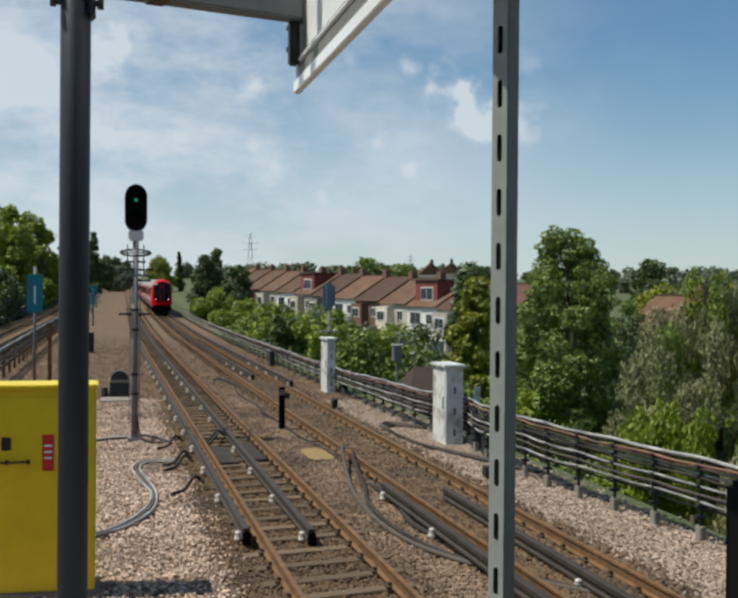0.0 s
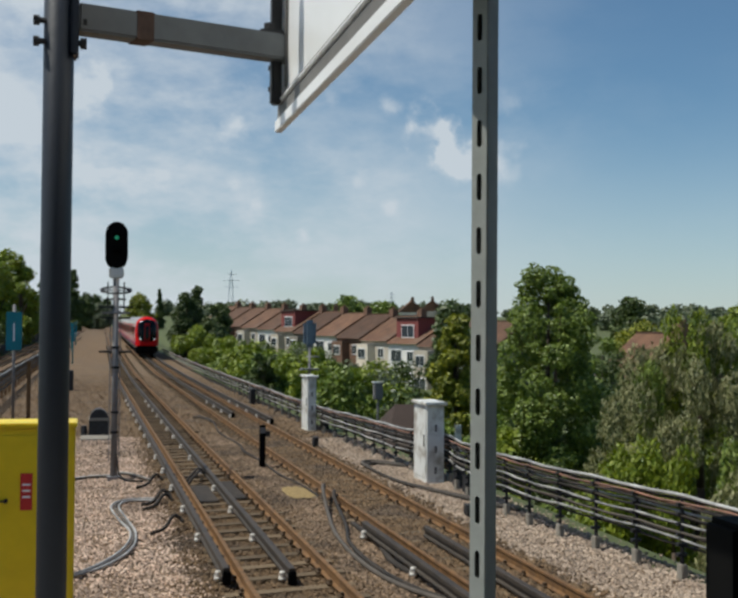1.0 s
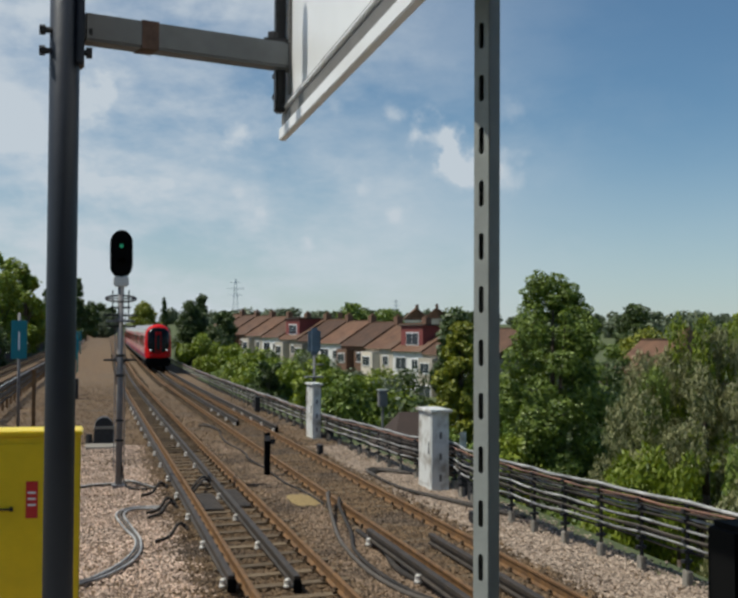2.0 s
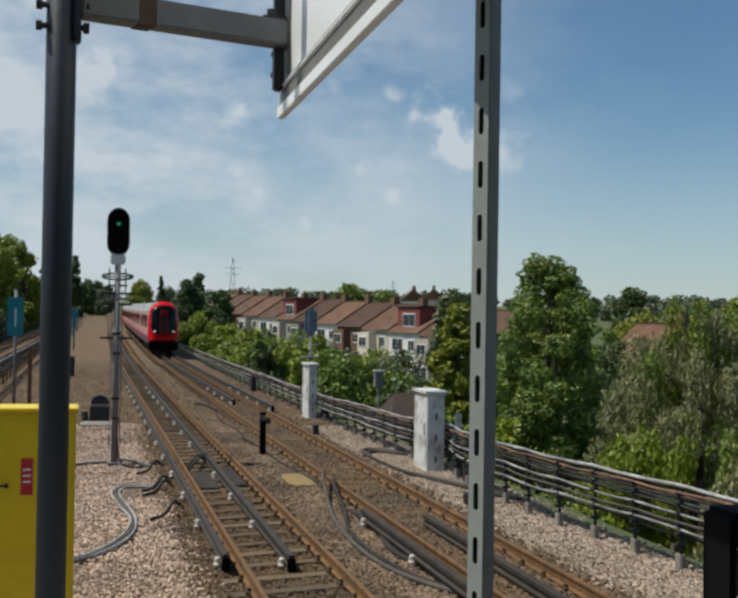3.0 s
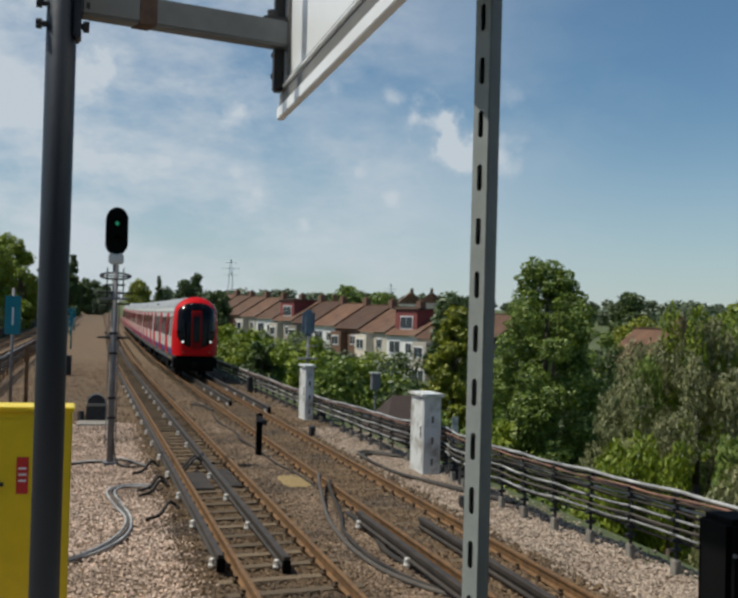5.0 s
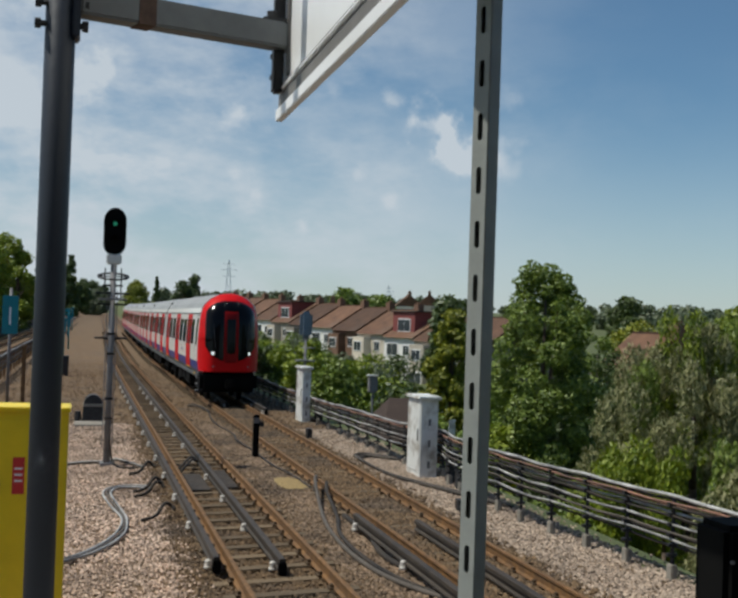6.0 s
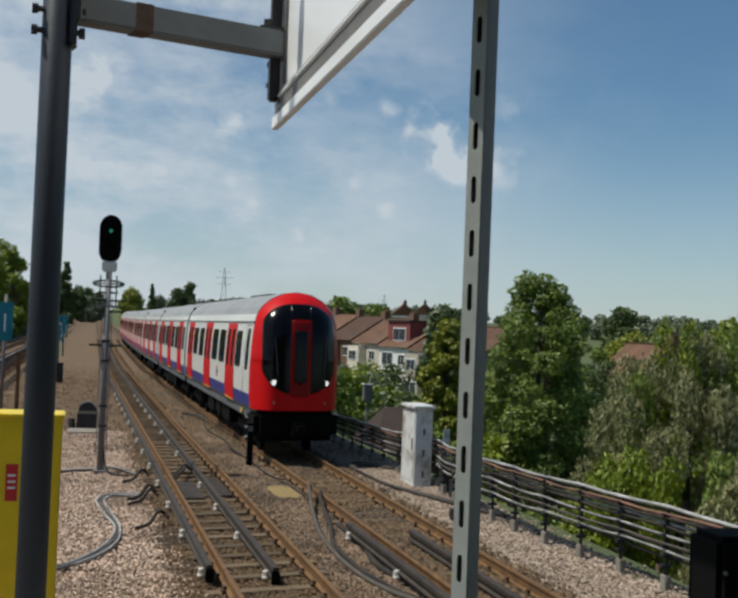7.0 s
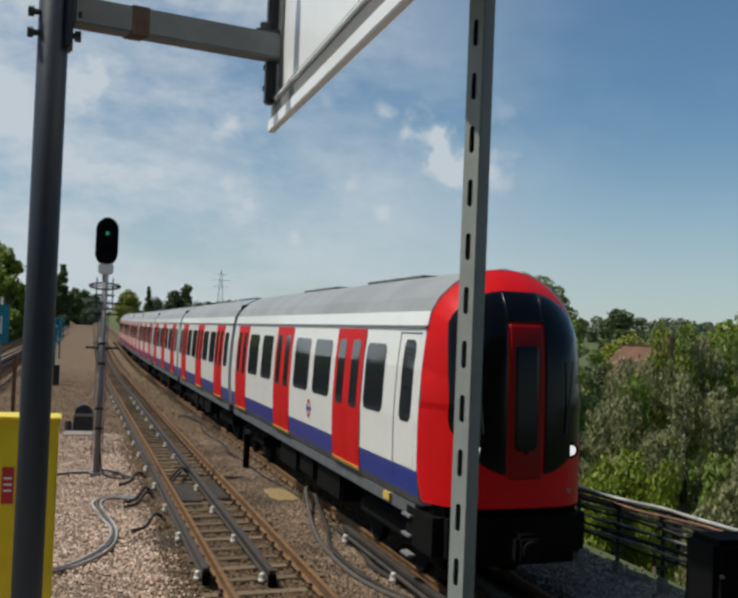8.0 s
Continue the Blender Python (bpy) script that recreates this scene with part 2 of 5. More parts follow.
M = dict(
    soil=mat("soil", (0.105, 0.064, 0.034), 0.95, 0, 0.35, 2.2, 0.8, 24, color2=(0.20, 0.130, 0.066), spots=0.5, spot_color=(0.10, 0.08, 0.06)),
    grass=mat("grass_ground", (0.05, 0.075, 0.02), 0.95, 0, 0.3, 0.7, 0.6, 8, color2=(0.11, 0.12, 0.04)),
    stone=mat("ballast_stone", (0.48, 0.34, 0.25), 0.9, 0, 0.2, 3.0, island=0.5, color2=(0.65, 0.50, 0.39), spots=0.5, spot_color=(0.20, 0.155, 0.12)),
    rust=mat("rusty_rail_steel", (0.085, 0.046, 0.020), 0.75, 0.0, 0.3, 5.0, 0.2, 60, color2=(0.235, 0.118, 0.036)),
    railtop=mat("polished_rail_head", (0.26, 0.160, 0.075), 0.5, 0.3, 0.15, 3.0),
    conductor=mat("conductor_rail_steel", (0.022, 0.017, 0.013), 0.65, 0.0, 0.3, 3.0, color2=(0.060, 0.044, 0.030)),
    dirty=mat("dirty_ballast_stone", (0.105, 0.066, 0.034), 0.9, 0, 0.2, 3.0, island=0.55, color2=(0.18, 0.118, 0.062), spots=0.7, spot_color=(0.075, 0.058, 0.045)),
    mixed=mat("brown_ballast_stone", (0.19, 0.130, 0.080), 0.9, 0, 0.2, 3.0, island=0.55, color2=(0.30, 0.215, 0.145), spots=0.7, spot_color=(0.085, 0.062, 0.043)),
    pale=mat("greyish_ballast_stone", (0.31, 0.235, 0.17), 0.9, 0, 0.2, 3.0, island=0.5, color2=(0.45, 0.36, 0.28), spots=0.5, spot_color=(0.20, 0.155, 0.12)),
    grease=mat("greasy_ballast", (0.012, 0.010, 0.009), 0.85, 0, 0.4, 4.0, 0.9, 18, color2=(0.060, 0.045, 0.032)),
    sleeper=mat("weathered_sleeper", (0.090, 0.062, 0.034), 0.9, 0, 0.3, 6.0, 0.5, 30, color2=(0.190, 0.138, 0.080), rand=0.3, stretch=(0.6, 5, 5)),
    chair=mat("rail_chair_iron", (0.085, 0.055, 0.030), 0.8, 0.3, 0.3, 12.0),
    porcelain=mat("white_porcelain", (0.58, 0.55, 0.50), 0.3, 0, 0.1, 10.0),
    cable=mat("grey_cable_sheath", (0.085, 0.070, 0.056), 0.75, 0, 0.3, 4.0),
    black_cable=mat("black_cable_sheath", (0.009, 0.008, 0.007), 0.85, 0, 0.3, 1.8, color2=(0.045, 0.034, 0.025)),
    silver_cable=mat("pale_cable_sheath", (0.05, 0.05, 0.052), 0.45, 0, 0.2, 1.6, color2=(0.60, 0.58, 0.55)),
    redcable=mat("faded_red_cable_sheath", (0.05, 0.04, 0.035), 0.5, 0, 0.25, 1.2, color2=(0.40, 0.20, 0.13)),
    bracket=mat("dark_iron_bracket", (0.035, 0.035, 0.037), 0.6, 0.4, 0.3, 10.0),
    concrete=mat("weathered_concrete", (0.26, 0.235, 0.195), 0.9, 0, 0.2, 6.0, 0.3, 40, spots=0.4),
    white=mat("white_cabinet_paint", (0.74, 0.74, 0.71), 0.45, 0, 0.06, 14.0, spots=0.9, spot_color=(0.34, 0.30, 0.25), stretch=(3, 3, 0.5)),
    galv=mat("galvanised_steel", (0.20, 0.195, 0.20), 0.7, 0.1, 0.2, 9.0),
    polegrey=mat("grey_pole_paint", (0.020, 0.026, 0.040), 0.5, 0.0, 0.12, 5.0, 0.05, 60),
    postgrey=mat("grey_strut_paint", (0.30, 0.315, 0.30), 0.5, 0.0, 0.1, 14.0, 0.05, 80),
    yellow=mat("yellow_cabinet_paint", (0.85, 0.64, 0.010), 0.4, 0, 0.1, 2.0, spots=0.3, spot_color=(0.50, 0.36, 0.03)),
    redlabel=mat("red_label", (0.55, 0.03, 0.03), 0.5, 0, 0.1, 5.0),
    black=glass_mat("black_paint", (0.002, 0.002, 0.002), 0.9, 0.15),
    arm=mat("bracket_arm_paint", (0.115, 0.125, 0.13), 0.5, 0.1, 0.2, 9.0, spots=0.5, spot_color=(0.085, 0.065, 0.055)),
    patch=mat("rust_patch", (0.085, 0.050, 0.036), 0.8, 0.1, 0.4, 30.0),
    teal=mat("teal_enamel", (0.01, 0.20, 0.25), 0.4, 0, 0.15, 3.0),
    bluegrey=mat("blue_grey_signal_back", (0.15, 0.20, 0.25), 0.5, 0.2, 0.2, 6.0),
    green_lamp=mat("green_signal_lamp", (0.10, 0.75, 0.42), 0.3, 0, 0.05, 3.0, emit=0.12),
    sand=mat("yellow_sand", (0.27, 0.19, 0.075), 0.95, 0, 0.2, 12.0, 0.3, 60),
    signwhite=mat("white_sign_enamel", (0.90, 0.90, 0.90), 0.35, 0, 0.03, 4.0),
    # on the sign's lower rails this grey stands for shade; elsewhere plain fittings
    signgrey=mat("shaded_rail_and_fitting_grey", (0.17, 0.16, 0.15), 0.6, 0.0, 0.15, 9.0),
    t_white=mat("white_train_paint", (0.84, 0.83, 0.78), 0.3, 0, 0.04, 1.5, coat=0.3),
    t_roof=mat("grey_train_roof", (0.30, 0.305, 0.30), 0.5, 0.1, 0.15, 1.2, spots=0.3, spot_color=(0.17, 0.17, 0.17)),
    t_blue=mat("blue_train_band", (0.02, 0.045, 0.30), 0.3, 0, 0.08, 2.0, coat=0.3),
    t_red=glass_mat("red_train_paint", (0.56, 0.004, 0.005), 0.45, 0.14),
    t_reddoor=glass_mat("dark_red_cab_door", (0.22, 0.003, 0.003), 0.4, 0.15),
    t_grey=mat("grey_solebar", (0.13, 0.135, 0.14), 0.6, 0.2, 0.25, 4.0),
    t_dark=glass_mat("dark_underframe", (0.005, 0.0045, 0.004), 0.9, 0.12),
    t_glass=glass_mat("train_window_glass", (0.018, 0.022, 0.024)),
    t_screen=glass_mat("windscreen_glass", (0.003, 0.003, 0.004), 0.15, 0.18),
    t_lamp=mat("headlamp_glow", (1.0, 0.95, 0.85), 0.2, 0, 0.02, 3.0, emit=0.9),
    t_sill=mat("yellow_door_sill", (0.65, 0.42, 0.08), 0.5, 0, 0.1, 5.0),
    brick=mat("brick_wall", (0.17, 0.095, 0.06), 0.9, 0, 0.25, 3.0),
    white_wall=mat("white_painted_wall", (0.78, 0.77, 0.74), 0.8, 0, 0.06, 1.5, spots=0.3, spot_color=(0.5, 0.48, 0.44)),
    render=mat("pale_rendered_wall", (0.56, 0.50, 0.41), 0.9, 0, 0.1, 1.0, rand=0.42),
    tiles=mat("red_brown_roof_tiles", (0.062, 0.032, 0.018), 0.9, 0, 0.2, 0.9, 0.5, 9, color2=(0.130, 0.066, 0.036), rand=0.5, spots=0.6, spot_color=(0.10, 0.075, 0.058)),
    hutroof=mat("brown_felt_roof", (0.050, 0.033, 0.026), 0.9, 0, 0.15, 3.0),
    pane=glass_mat("house_window_glass", (0.05, 0.06, 0.07), 0.1),
    bark=mat("bark", (0.10, 0.075, 0.055), 0.95, 0, 0.3, 8.0, 0.6, 20),
    fence=mat("dark_timber_fence", (0.045, 0.04, 0.036), 0.9, 0, 0.35, 3.0),
    platform=mat("platform_paving", (0.24, 0.23, 0.22), 0.9, 0, 0.15, 5.0, 0.2, 30),
    # steel paled towards blue: the air's haze is in this colour
    pylon=mat("haze_coloured_pylon_steel", (0.55, 0.60, 0.66), 0.7, 0.2, 0.1, 1.0),
)
L = dict(
    green=leaf_mat("broad_leaves", (0.050, 0.095, 0.008), (0.270, 0.340, 0.055)),
    willow=leaf_mat("grey_green_leaves", (0.060, 0.080, 0.014), (0.46, 0.44, 0.22)),
    olive=leaf_mat("olive_conifer_leaves", (0.080, 0.118, 0.007), (0.34, 0.340, 0.028)),
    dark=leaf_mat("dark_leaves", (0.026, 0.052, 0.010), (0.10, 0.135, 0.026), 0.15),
    bright=leaf_mat("yellow_green_leaves", (0.095, 0.150, 0.006), (0.300, 0.350, 0.030)),
    # lighter and greyer green, with the haze of distance mixed into the colour
    far=leaf_mat("hazed_leaves", (0.075, 0.100, 0.050), (0.16, 0.19, 0.10), 0.15),
)

# ---- helpers of this place ----
SKEW = 0.229      # sleepers and ends of the cars lie a little aslant to the rails
GAUGE = 1.079
NEAR_L, FAR_L = 1.814, 4.253
FAR_C = FAR_L + GAUGE / 2
BED = -0.17       # top of the ballast; the rail heads are at 0


def bend(y):
    """Sideways shift of the line beyond 50 m."""
    s = 0.012
    if y < 50:
        return 0.0
    return s / 80 * (y - 50) ** 2 if y < 90 else s * 20 + s * (y - 90)


def rise(y):
    return 0.0 if y < 50 else min(3.0, 0.000045 * (y - 50) ** 2 if y < 130 else 0.288 + 0.0072 * (y - 130))


def thing(name, label, category, group="", kind="", at=(0, 0, 0)):
    ob = new(name)
    ob.empty_display_size = 0.2
    ob.location = at
    return tagged(ob, label, category, group, kind)


def mesh_of(bm, name, mats, smooth=False):
    me = bpy.data.meshes.new(name)
    bmesh.ops.recalc_face_normals(bm, faces=bm.faces)
    bm.to_mesh(me)
    bm.free()
    for m in (mats if isinstance(mats, (list, tuple)) else [mats]):
        me.materials.append(m)
    if smooth:
        me.polygons.foreach_set("use_smooth", [True] * len(me.polygons))
    return me


def part(name, bm, material, parent=None, label="", smooth=False, loc=None):
    me = bm if isinstance(bm, bpy.types.Mesh) else mesh_of(bm, name, material, smooth)
    ob = new(name, me)
    if parent:
        ob.parent = parent
    if loc:
        ob.location = loc
    return tagged(ob, label)


def box(bm, x0, x1, y0, y1, z0, z1, bevel=0.0, mi=0, skew=0.0):
    r = bmesh.ops.create_cube(bm, size=1.0, matrix=Matrix.Translation(((x0 + x1) / 2, (y0 + y1) / 2, (z0 + z1) / 2)) @ Matrix.Diagonal((x1 - x0, y1 - y0, z1 - z0, 1)))
    vs = r["verts"]
    if skew:
        for v in vs:
            v.co.y += skew * v.co.x
    fs = list({f for v in vs for f in v.link_faces})
    for f in fs:
        f.material_index = mi
    if bevel:
        es = list({e for v in vs for e in v.link_edges})
        bmesh.ops.bevel(bm, geom=es, offset=bevel, segments=2, affect="EDGES", clamp_overlap=True)
    return bm


def cyl(bm, p, q, r0, r1=None, seg=12, mi=0):
    p, q = Vector(p), Vector(q)
    d = q - p
    m = Matrix.Translation((p + q) / 2) @ d.to_track_quat("Z", "Y").to_matrix().to_4x4()
    r = bmesh.ops.create_cone(bm, cap_ends=True, segments=seg, radius1=r0, radius2=r0 if r1 is None else r1, depth=d.length, matrix=m)
    for f in {f for v in r["verts"] for f in v.link_faces}:
        f.material_index = mi
    return bm


def tube(bm, pts, r, seg=8):
    """A round cable along points."""
    rings = []
    pts = [Vector(p) for p in pts]
    for i, p in enumerate(pts):
        d = (pts[min(i + 1, len(pts) - 1)] - pts[max(i - 1, 0)]).normalized()
        a = d.cross(Vector((0, 0, 1)))
        a = a.normalized() if a.length > 1e-4 else Vector((1, 0, 0))
        b = a.cross(d)
        rings.append([bm.verts.new(p + r * (math.cos(t) * a + math.sin(t) * b)) for t in [k * math.tau / seg for k in range(seg)]])
    for u, v in zip(rings, rings[1:]):
        for k in range(seg):
            bm.faces.new((u[k], u[(k + 1) % seg], v[(k + 1) % seg], v[k]))
    for ring in (rings[0], rings[-1]):
        bm.faces.new(ring)
    return bm


def smooth_line(ctrl, n=8):
    """Catmull-Rom through the control points."""
    c = [Vector(p) for p in ctrl]
    c = [2 * c[0] - c[1]] + c + [2 * c[-1] - c[-2]]
    out = []
    for i in range(1, len(c) - 2):
        for k in range(n):
            t = k / n
            p0, p1, p2, p3 = c[i - 1:i + 3]
            out.append(0.5 * (2 * p1 + (p2 - p0) * t + (2 * p0 - 5 * p1 + 4 * p2 - p3) * t * t + (3 * p1 - p0 - 3 * p2 + p3) * t ** 3))
    return out + [c[-2]]


def sweep(profile, x0, ys, z0=0.0, mis=None):
    """A section (x, z) swept along the line of the railway."""
    bm = bmesh.new()
    rings = [[bm.verts.new((x0 + bend(y) + px, y, z0 + rise(y) + pz)) for px, pz in profile] for y in ys]
    n = len(profile)
    for u, v in zip(rings, rings[1:]):
        for k in range(n):
            f = bm.faces.new((u[k], u[(k + 1) % n], v[(k + 1) % n], v[k]))
            if mis:
                f.material_index = mis[k]
    bm.faces.new(rings[0])
    bm.faces.new(rings[-1])
    return bm


def steps(a, b, near=4.0):
    ys = [a]
    while ys[-1] < b:
        ys.append(min(b, ys[-1] + (near if ys[-1] < 200 else near * 4)))
    return ys


# ---- ground ----
def ground_height(x, y):
    """A flat bed for the lines, a bank falling away beside it, land that rises far off."""
    r = rise(y)
    xb = x - bend(y)
    h = BED - 0.035
    if xb > 7.3:
        t = min(1, (xb - 7.3) / 6.5)
        h -= 3.6 * (t * t * (3 - 2 * t))
    elif xb < -7.5:
        t = min(1, (-7.5 - xb) / 6.0)
        h -= 2.0 * (t * t * (3 - 2 * t))
    far = max(0.0, math.hypot(x, y) - 90)
    h += min(12.0, far * 0.018) * (1 if abs(xb) > 14 else max(0, (abs(xb) - 7.7) / 6.3))
    return h + r


def build_ground():
    def axis(lo, hi, dense_lo, dense_hi, fine, coarse):
        v = [lo]
        while v[-1] < hi:
            s = fine if dense_lo <= v[-1] < dense_hi else max(fine, coarse * min(abs(v[-1] - dense_lo), abs(v[-1] - dense_hi)) + fine)
            v.append(v[-1] + s)
        return v
    xs = axis(-1500, 1500, -16, 22, 0.6, 0.25)
    ys = axis(-150, 3500, -10, 70, 2.0, 0.12)
    bm = bmesh.new()
    grid = [[bm.verts.new((x, y, ground_height(x, y) + (0.012 * noise.noise(Vector((x * 1.3, y * 0.7, 0)))))) for x in xs] for y in ys]
    for j in range(len(ys) - 1):
        for i in range(len(xs) - 1):
            f = bm.faces.new((grid[j][i], grid[j][i + 1], grid[j + 1][i + 1], grid[j + 1][i]))
            c = (xs[i] + xs[i + 1]) / 2 - bend(ys[j])
            f.material_index = 0 if -7.6 < c < 7.35 else 1
    g = part("ground", bm, [M["soil"], M["grass"]], None, "brown trodden ballast bed with grassy banks beside it", True)
    tagged(g, category="ground", kind="structure")


build_ground()


def stones(name, n, x0, x1, y0, y1, size, seed, label, m="stone", avoid=True, up=0.0):
    rng = np.random.default_rng(seed)
    x, y = rng.uniform(x0, x1, n), y0 + (y1 - y0) * rng.uniform(0, 1, n) ** 1.35
    x = x + rng.normal(0, 0.12, n)
    if avoid:
        keep = np.ones(n, bool)
        for r in (NEAR_L, NEAR_L + GAUGE, FAR_L, FAR_L + GAUGE):
            keep &= np.abs(x - r) > 0.06
        x, y = x[keep], y[keep]
    n = len(x)
    s = rng.uniform(0.55, 1.25, n) * size
    base = np.array([(1, 0, 0), (-0.8, 0.3, 0.1), (0, 1, 0.1), (0.2, -0.9, 0), (0.1, 0.1, 0.8), (0, 0, -0.7)])
    faces = np.array([(0, 2, 4), (2, 1, 4), (1, 3, 4), (3, 0, 4), (2, 0, 5), (1, 2, 5), (3, 1, 5), (0, 3, 5)])
    v = base[None] * (1 + rng.uniform(-0.3, 0.3, (n, 6, 3)))
    a = rng.uniform(0, math.tau, n)
    ca, sa = np.cos(a)[:, None], np.sin(a)[:, None]
    vx, vy = v[..., 0] * ca - v[..., 1] * sa, v[..., 0] * sa + v[..., 1] * ca
    bed = BED - 0.022 + up + rng.uniform(-0.012, 0.018, n)
    co = np.stack([x[:, None] + vx * s[:, None] * 0.8, y[:, None] + vy * s[:, None], bed[:, None] + v[..., 2] * s[:, None] * 0.8], -1).reshape(-1, 3)
    fc = (faces[None] + (np.arange(n) * 6)[:, None, None]).reshape(-1, 3)
    me = bpy.data.meshes.new(name)
    me.from_pydata(co.tolist(), [], fc.tolist())
    me.materials.append(M[m])
    ob = tagged(new(name, me), label, "ballast", kind="stuff")
    return ob


stones("ballast_stones", 42000, -2.8, 1.30, 9.5, 33, 0.030, 3, "pinkish beige crushed stone ballast beside the near track")
stones("ballast_stones", 26000, 1.25, 3.4, 9.5, 30, 0.032, 4, "dirty brown ballast between the near rails", "dirty")
stones("ballast_stones", 18000, 3.2, 4.3, 9.5, 33, 0.031, 5, "brown ballast between the two tracks", "mixed")
stones("ballast_stones", 24000, 4.2, 5.75, 9.5, 40, 0.042, 6, "dirty brown ballast between the far rails", "dirty", up=0.022)
stones("ballast_stones", 26000, 5.7, 7.35, 9.5, 32, 0.030, 7, "greyish beige ballast along the cable run", "pale")
stones("ballast_stones", 42000, -7.5, 7.2, 28, 90, 0.034, 8, "brown trodden ballast further down the line", "dirty")


# ---- tracks ----
RAIL = [(-0.05, -0.15), (0.05, -0.15), (0.05, -0.135), (0.010, -0.12), (0.010, -0.04), (0.026, -0.03), (0.026, -0.003), (0.018, 0.0), (-0.018, 0.0), (-0.026, -0.003), (-0.026, -0.03), (-0.010, -0.04), (-0.010, -0.12), (-0.05, -0.135)]
RAIL_MI = [0, 0, 0, 0, 0, 0, 1, 1, 1, 0, 0, 0, 0, 0]
COND = [(-0.045, -0.11), (0.045, -0.11), (0.045, -0.09), (0.018, -0.075), (0.018, -0.03), (0.040, -0.02), (0.040, 0.03), (0.032, 0.04), (-0.032, 0.04), (-0.040, 0.03), (-0.040, -0.02), (-0.018, -0.03), (-0.018, -0.075), (-0.045, -0.09)]


def sleeper_mesh():
    bm = bmesh.new()
    box(bm, -0.80, 0.80, -0.105, 0.105, -0.12, 0, 0.012, skew=SKEW)
    return mesh_of(bm, "sleeper", M["sleeper"])


def chair_mesh():
    bm = bmesh.new()
    for sx in (-1, 1):
        c = sx * GAUGE / 2
        box(bm, c - 0.10, c + 0.10, -0.075, 0.075, 0, 0.022, skew=SKEW)
        for e in (-1, 1):
            box(bm, c + e * 0.055 - 0.02, c + e * 0.055 + 0.02, -0.035, 0.035, 0.02, 0.055, 0.006, skew=SKEW)
    return mesh_of(bm, "chair", M["chair"])


SLEEPER, CHAIR = sleeper_mesh(), chair_mesh()


def railway_track(left, y0, y1, label, near=70):
    tr = thing("railway_track", label, "track", kind="structure")
    for x in (left, left + GAUGE):
        part("running_rail", sweep(RAIL, x, steps(y0, y1)), [M["rust"], M["railtop"]], tr, "rust-brown steel rail with a worn head")
    rng = random.Random(int(left * 10))
    y, rest = y0, bmesh.new()
    while y < min(y1, 160):
        c = left + GAUGE / 2 + bend(y)
        if 7 < y < near:
            w = rng.uniform(-0.02, 0.02)
            sl = part("sleeper", SLEEPER, None, tr, loc=(c + rng.uniform(-0.05, 0.05), y + w, -0.152 + rise(y) - rng.uniform(0, 0.012)))
            sl.rotation_euler = (0, 0, radians(rng.uniform(-1.6, 1.6)))
            part("rail_chair", CHAIR, None, tr, loc=(c, y + w, -0.152 + rise(y)))
        else:
            box(rest, c - 0.93, c + 0.93, y - 0.115, y + 0.115, -0.27 + rise(y), -0.152 + rise(y))
        y += 0.67
    tagged(part("far_sleepers", rest, M["sleeper"], tr), kind="stuff")
    return tr


railway_track(NEAR_L, -12, 420, "worn rusty railway track on old sleepers nearest the platform")
railway_track(FAR_L, -12, 420, "rusty railway track carrying the approaching train")
railway_track(-5.35, 20, 420, "railway track beyond the signal on brown ballast", near=21)
railway_track(-7.7, 20, 420, "outer railway track beside a dark fence", near=21)


def insulator_mesh():
    bm = bmesh.new()
    cyl(bm, (0, 0, -0.17), (0, 0, -0.13), 0.052, 0.048, 10)
    cyl(bm, (0, 0, -0.13), (0, 0, -0.10), 0.036, 0.046, 10)
    cyl(bm, (0, 0, -0.10), (0, 0, -0.06), 0.046, 0.03, 10)
    return mesh_of(bm, "insulator", M["porcelain"], True)


INSUL = insulator_mesh()


def conductor_rail(x, y0, y1, label, z=0.03, gap=2.6):
    c = thing("conductor_rail", label, "conductor rail")
    part("rail_bar", sweep(COND, x, steps(y0, y1), z), M["conductor"], c)
    bm = bmesh.new()
    box(bm, x - 0.05, x + 0.05, y0 - 0.02, y0 + 0.05, z - 0.16, z - 0.0, 0.01)
    part("ramp_end", bm, M["black"], c)
    y = y0 + 0.35
    while y < min(y1, 48):
        part("insulator", INSUL, None, c, "white porcelain insulator", loc=(x - 0.06, y, z))
        y += gap
    return c


conductor_rail(1.62, 13.65, 420, "dark steel conductor rail outside the near track")
conductor_rail(NEAR_L + GAUGE / 2 + 0.04, 13.62, 420, "dark steel conductor rail between the near rails", z=0.0)
conductor_rail(FAR_C, -10, 16.2, "dark steel conductor rail between the far rails", z=0.0)
conductor_rail(3.97, -10, 16.6, "black conductor rail beside the far track")
conductor_rail(FAR_C, 39, 420, "dark steel conductor rail further down the far track", z=0.0)
conductor_rail(FAR_L + GAUGE + 0.31, 36, 420, "dark conductor rail outside the far track")


# ---- cables on the ground ----
def ground_cable(name, ctrl, r, m, label):
    bm = bmesh.new()
    tube(bm, smooth_line([(x, y, z) for x, y, z in ctrl], 9), r)
    return tagged(part(name, bm, M[m], None, label, True), category="cable")


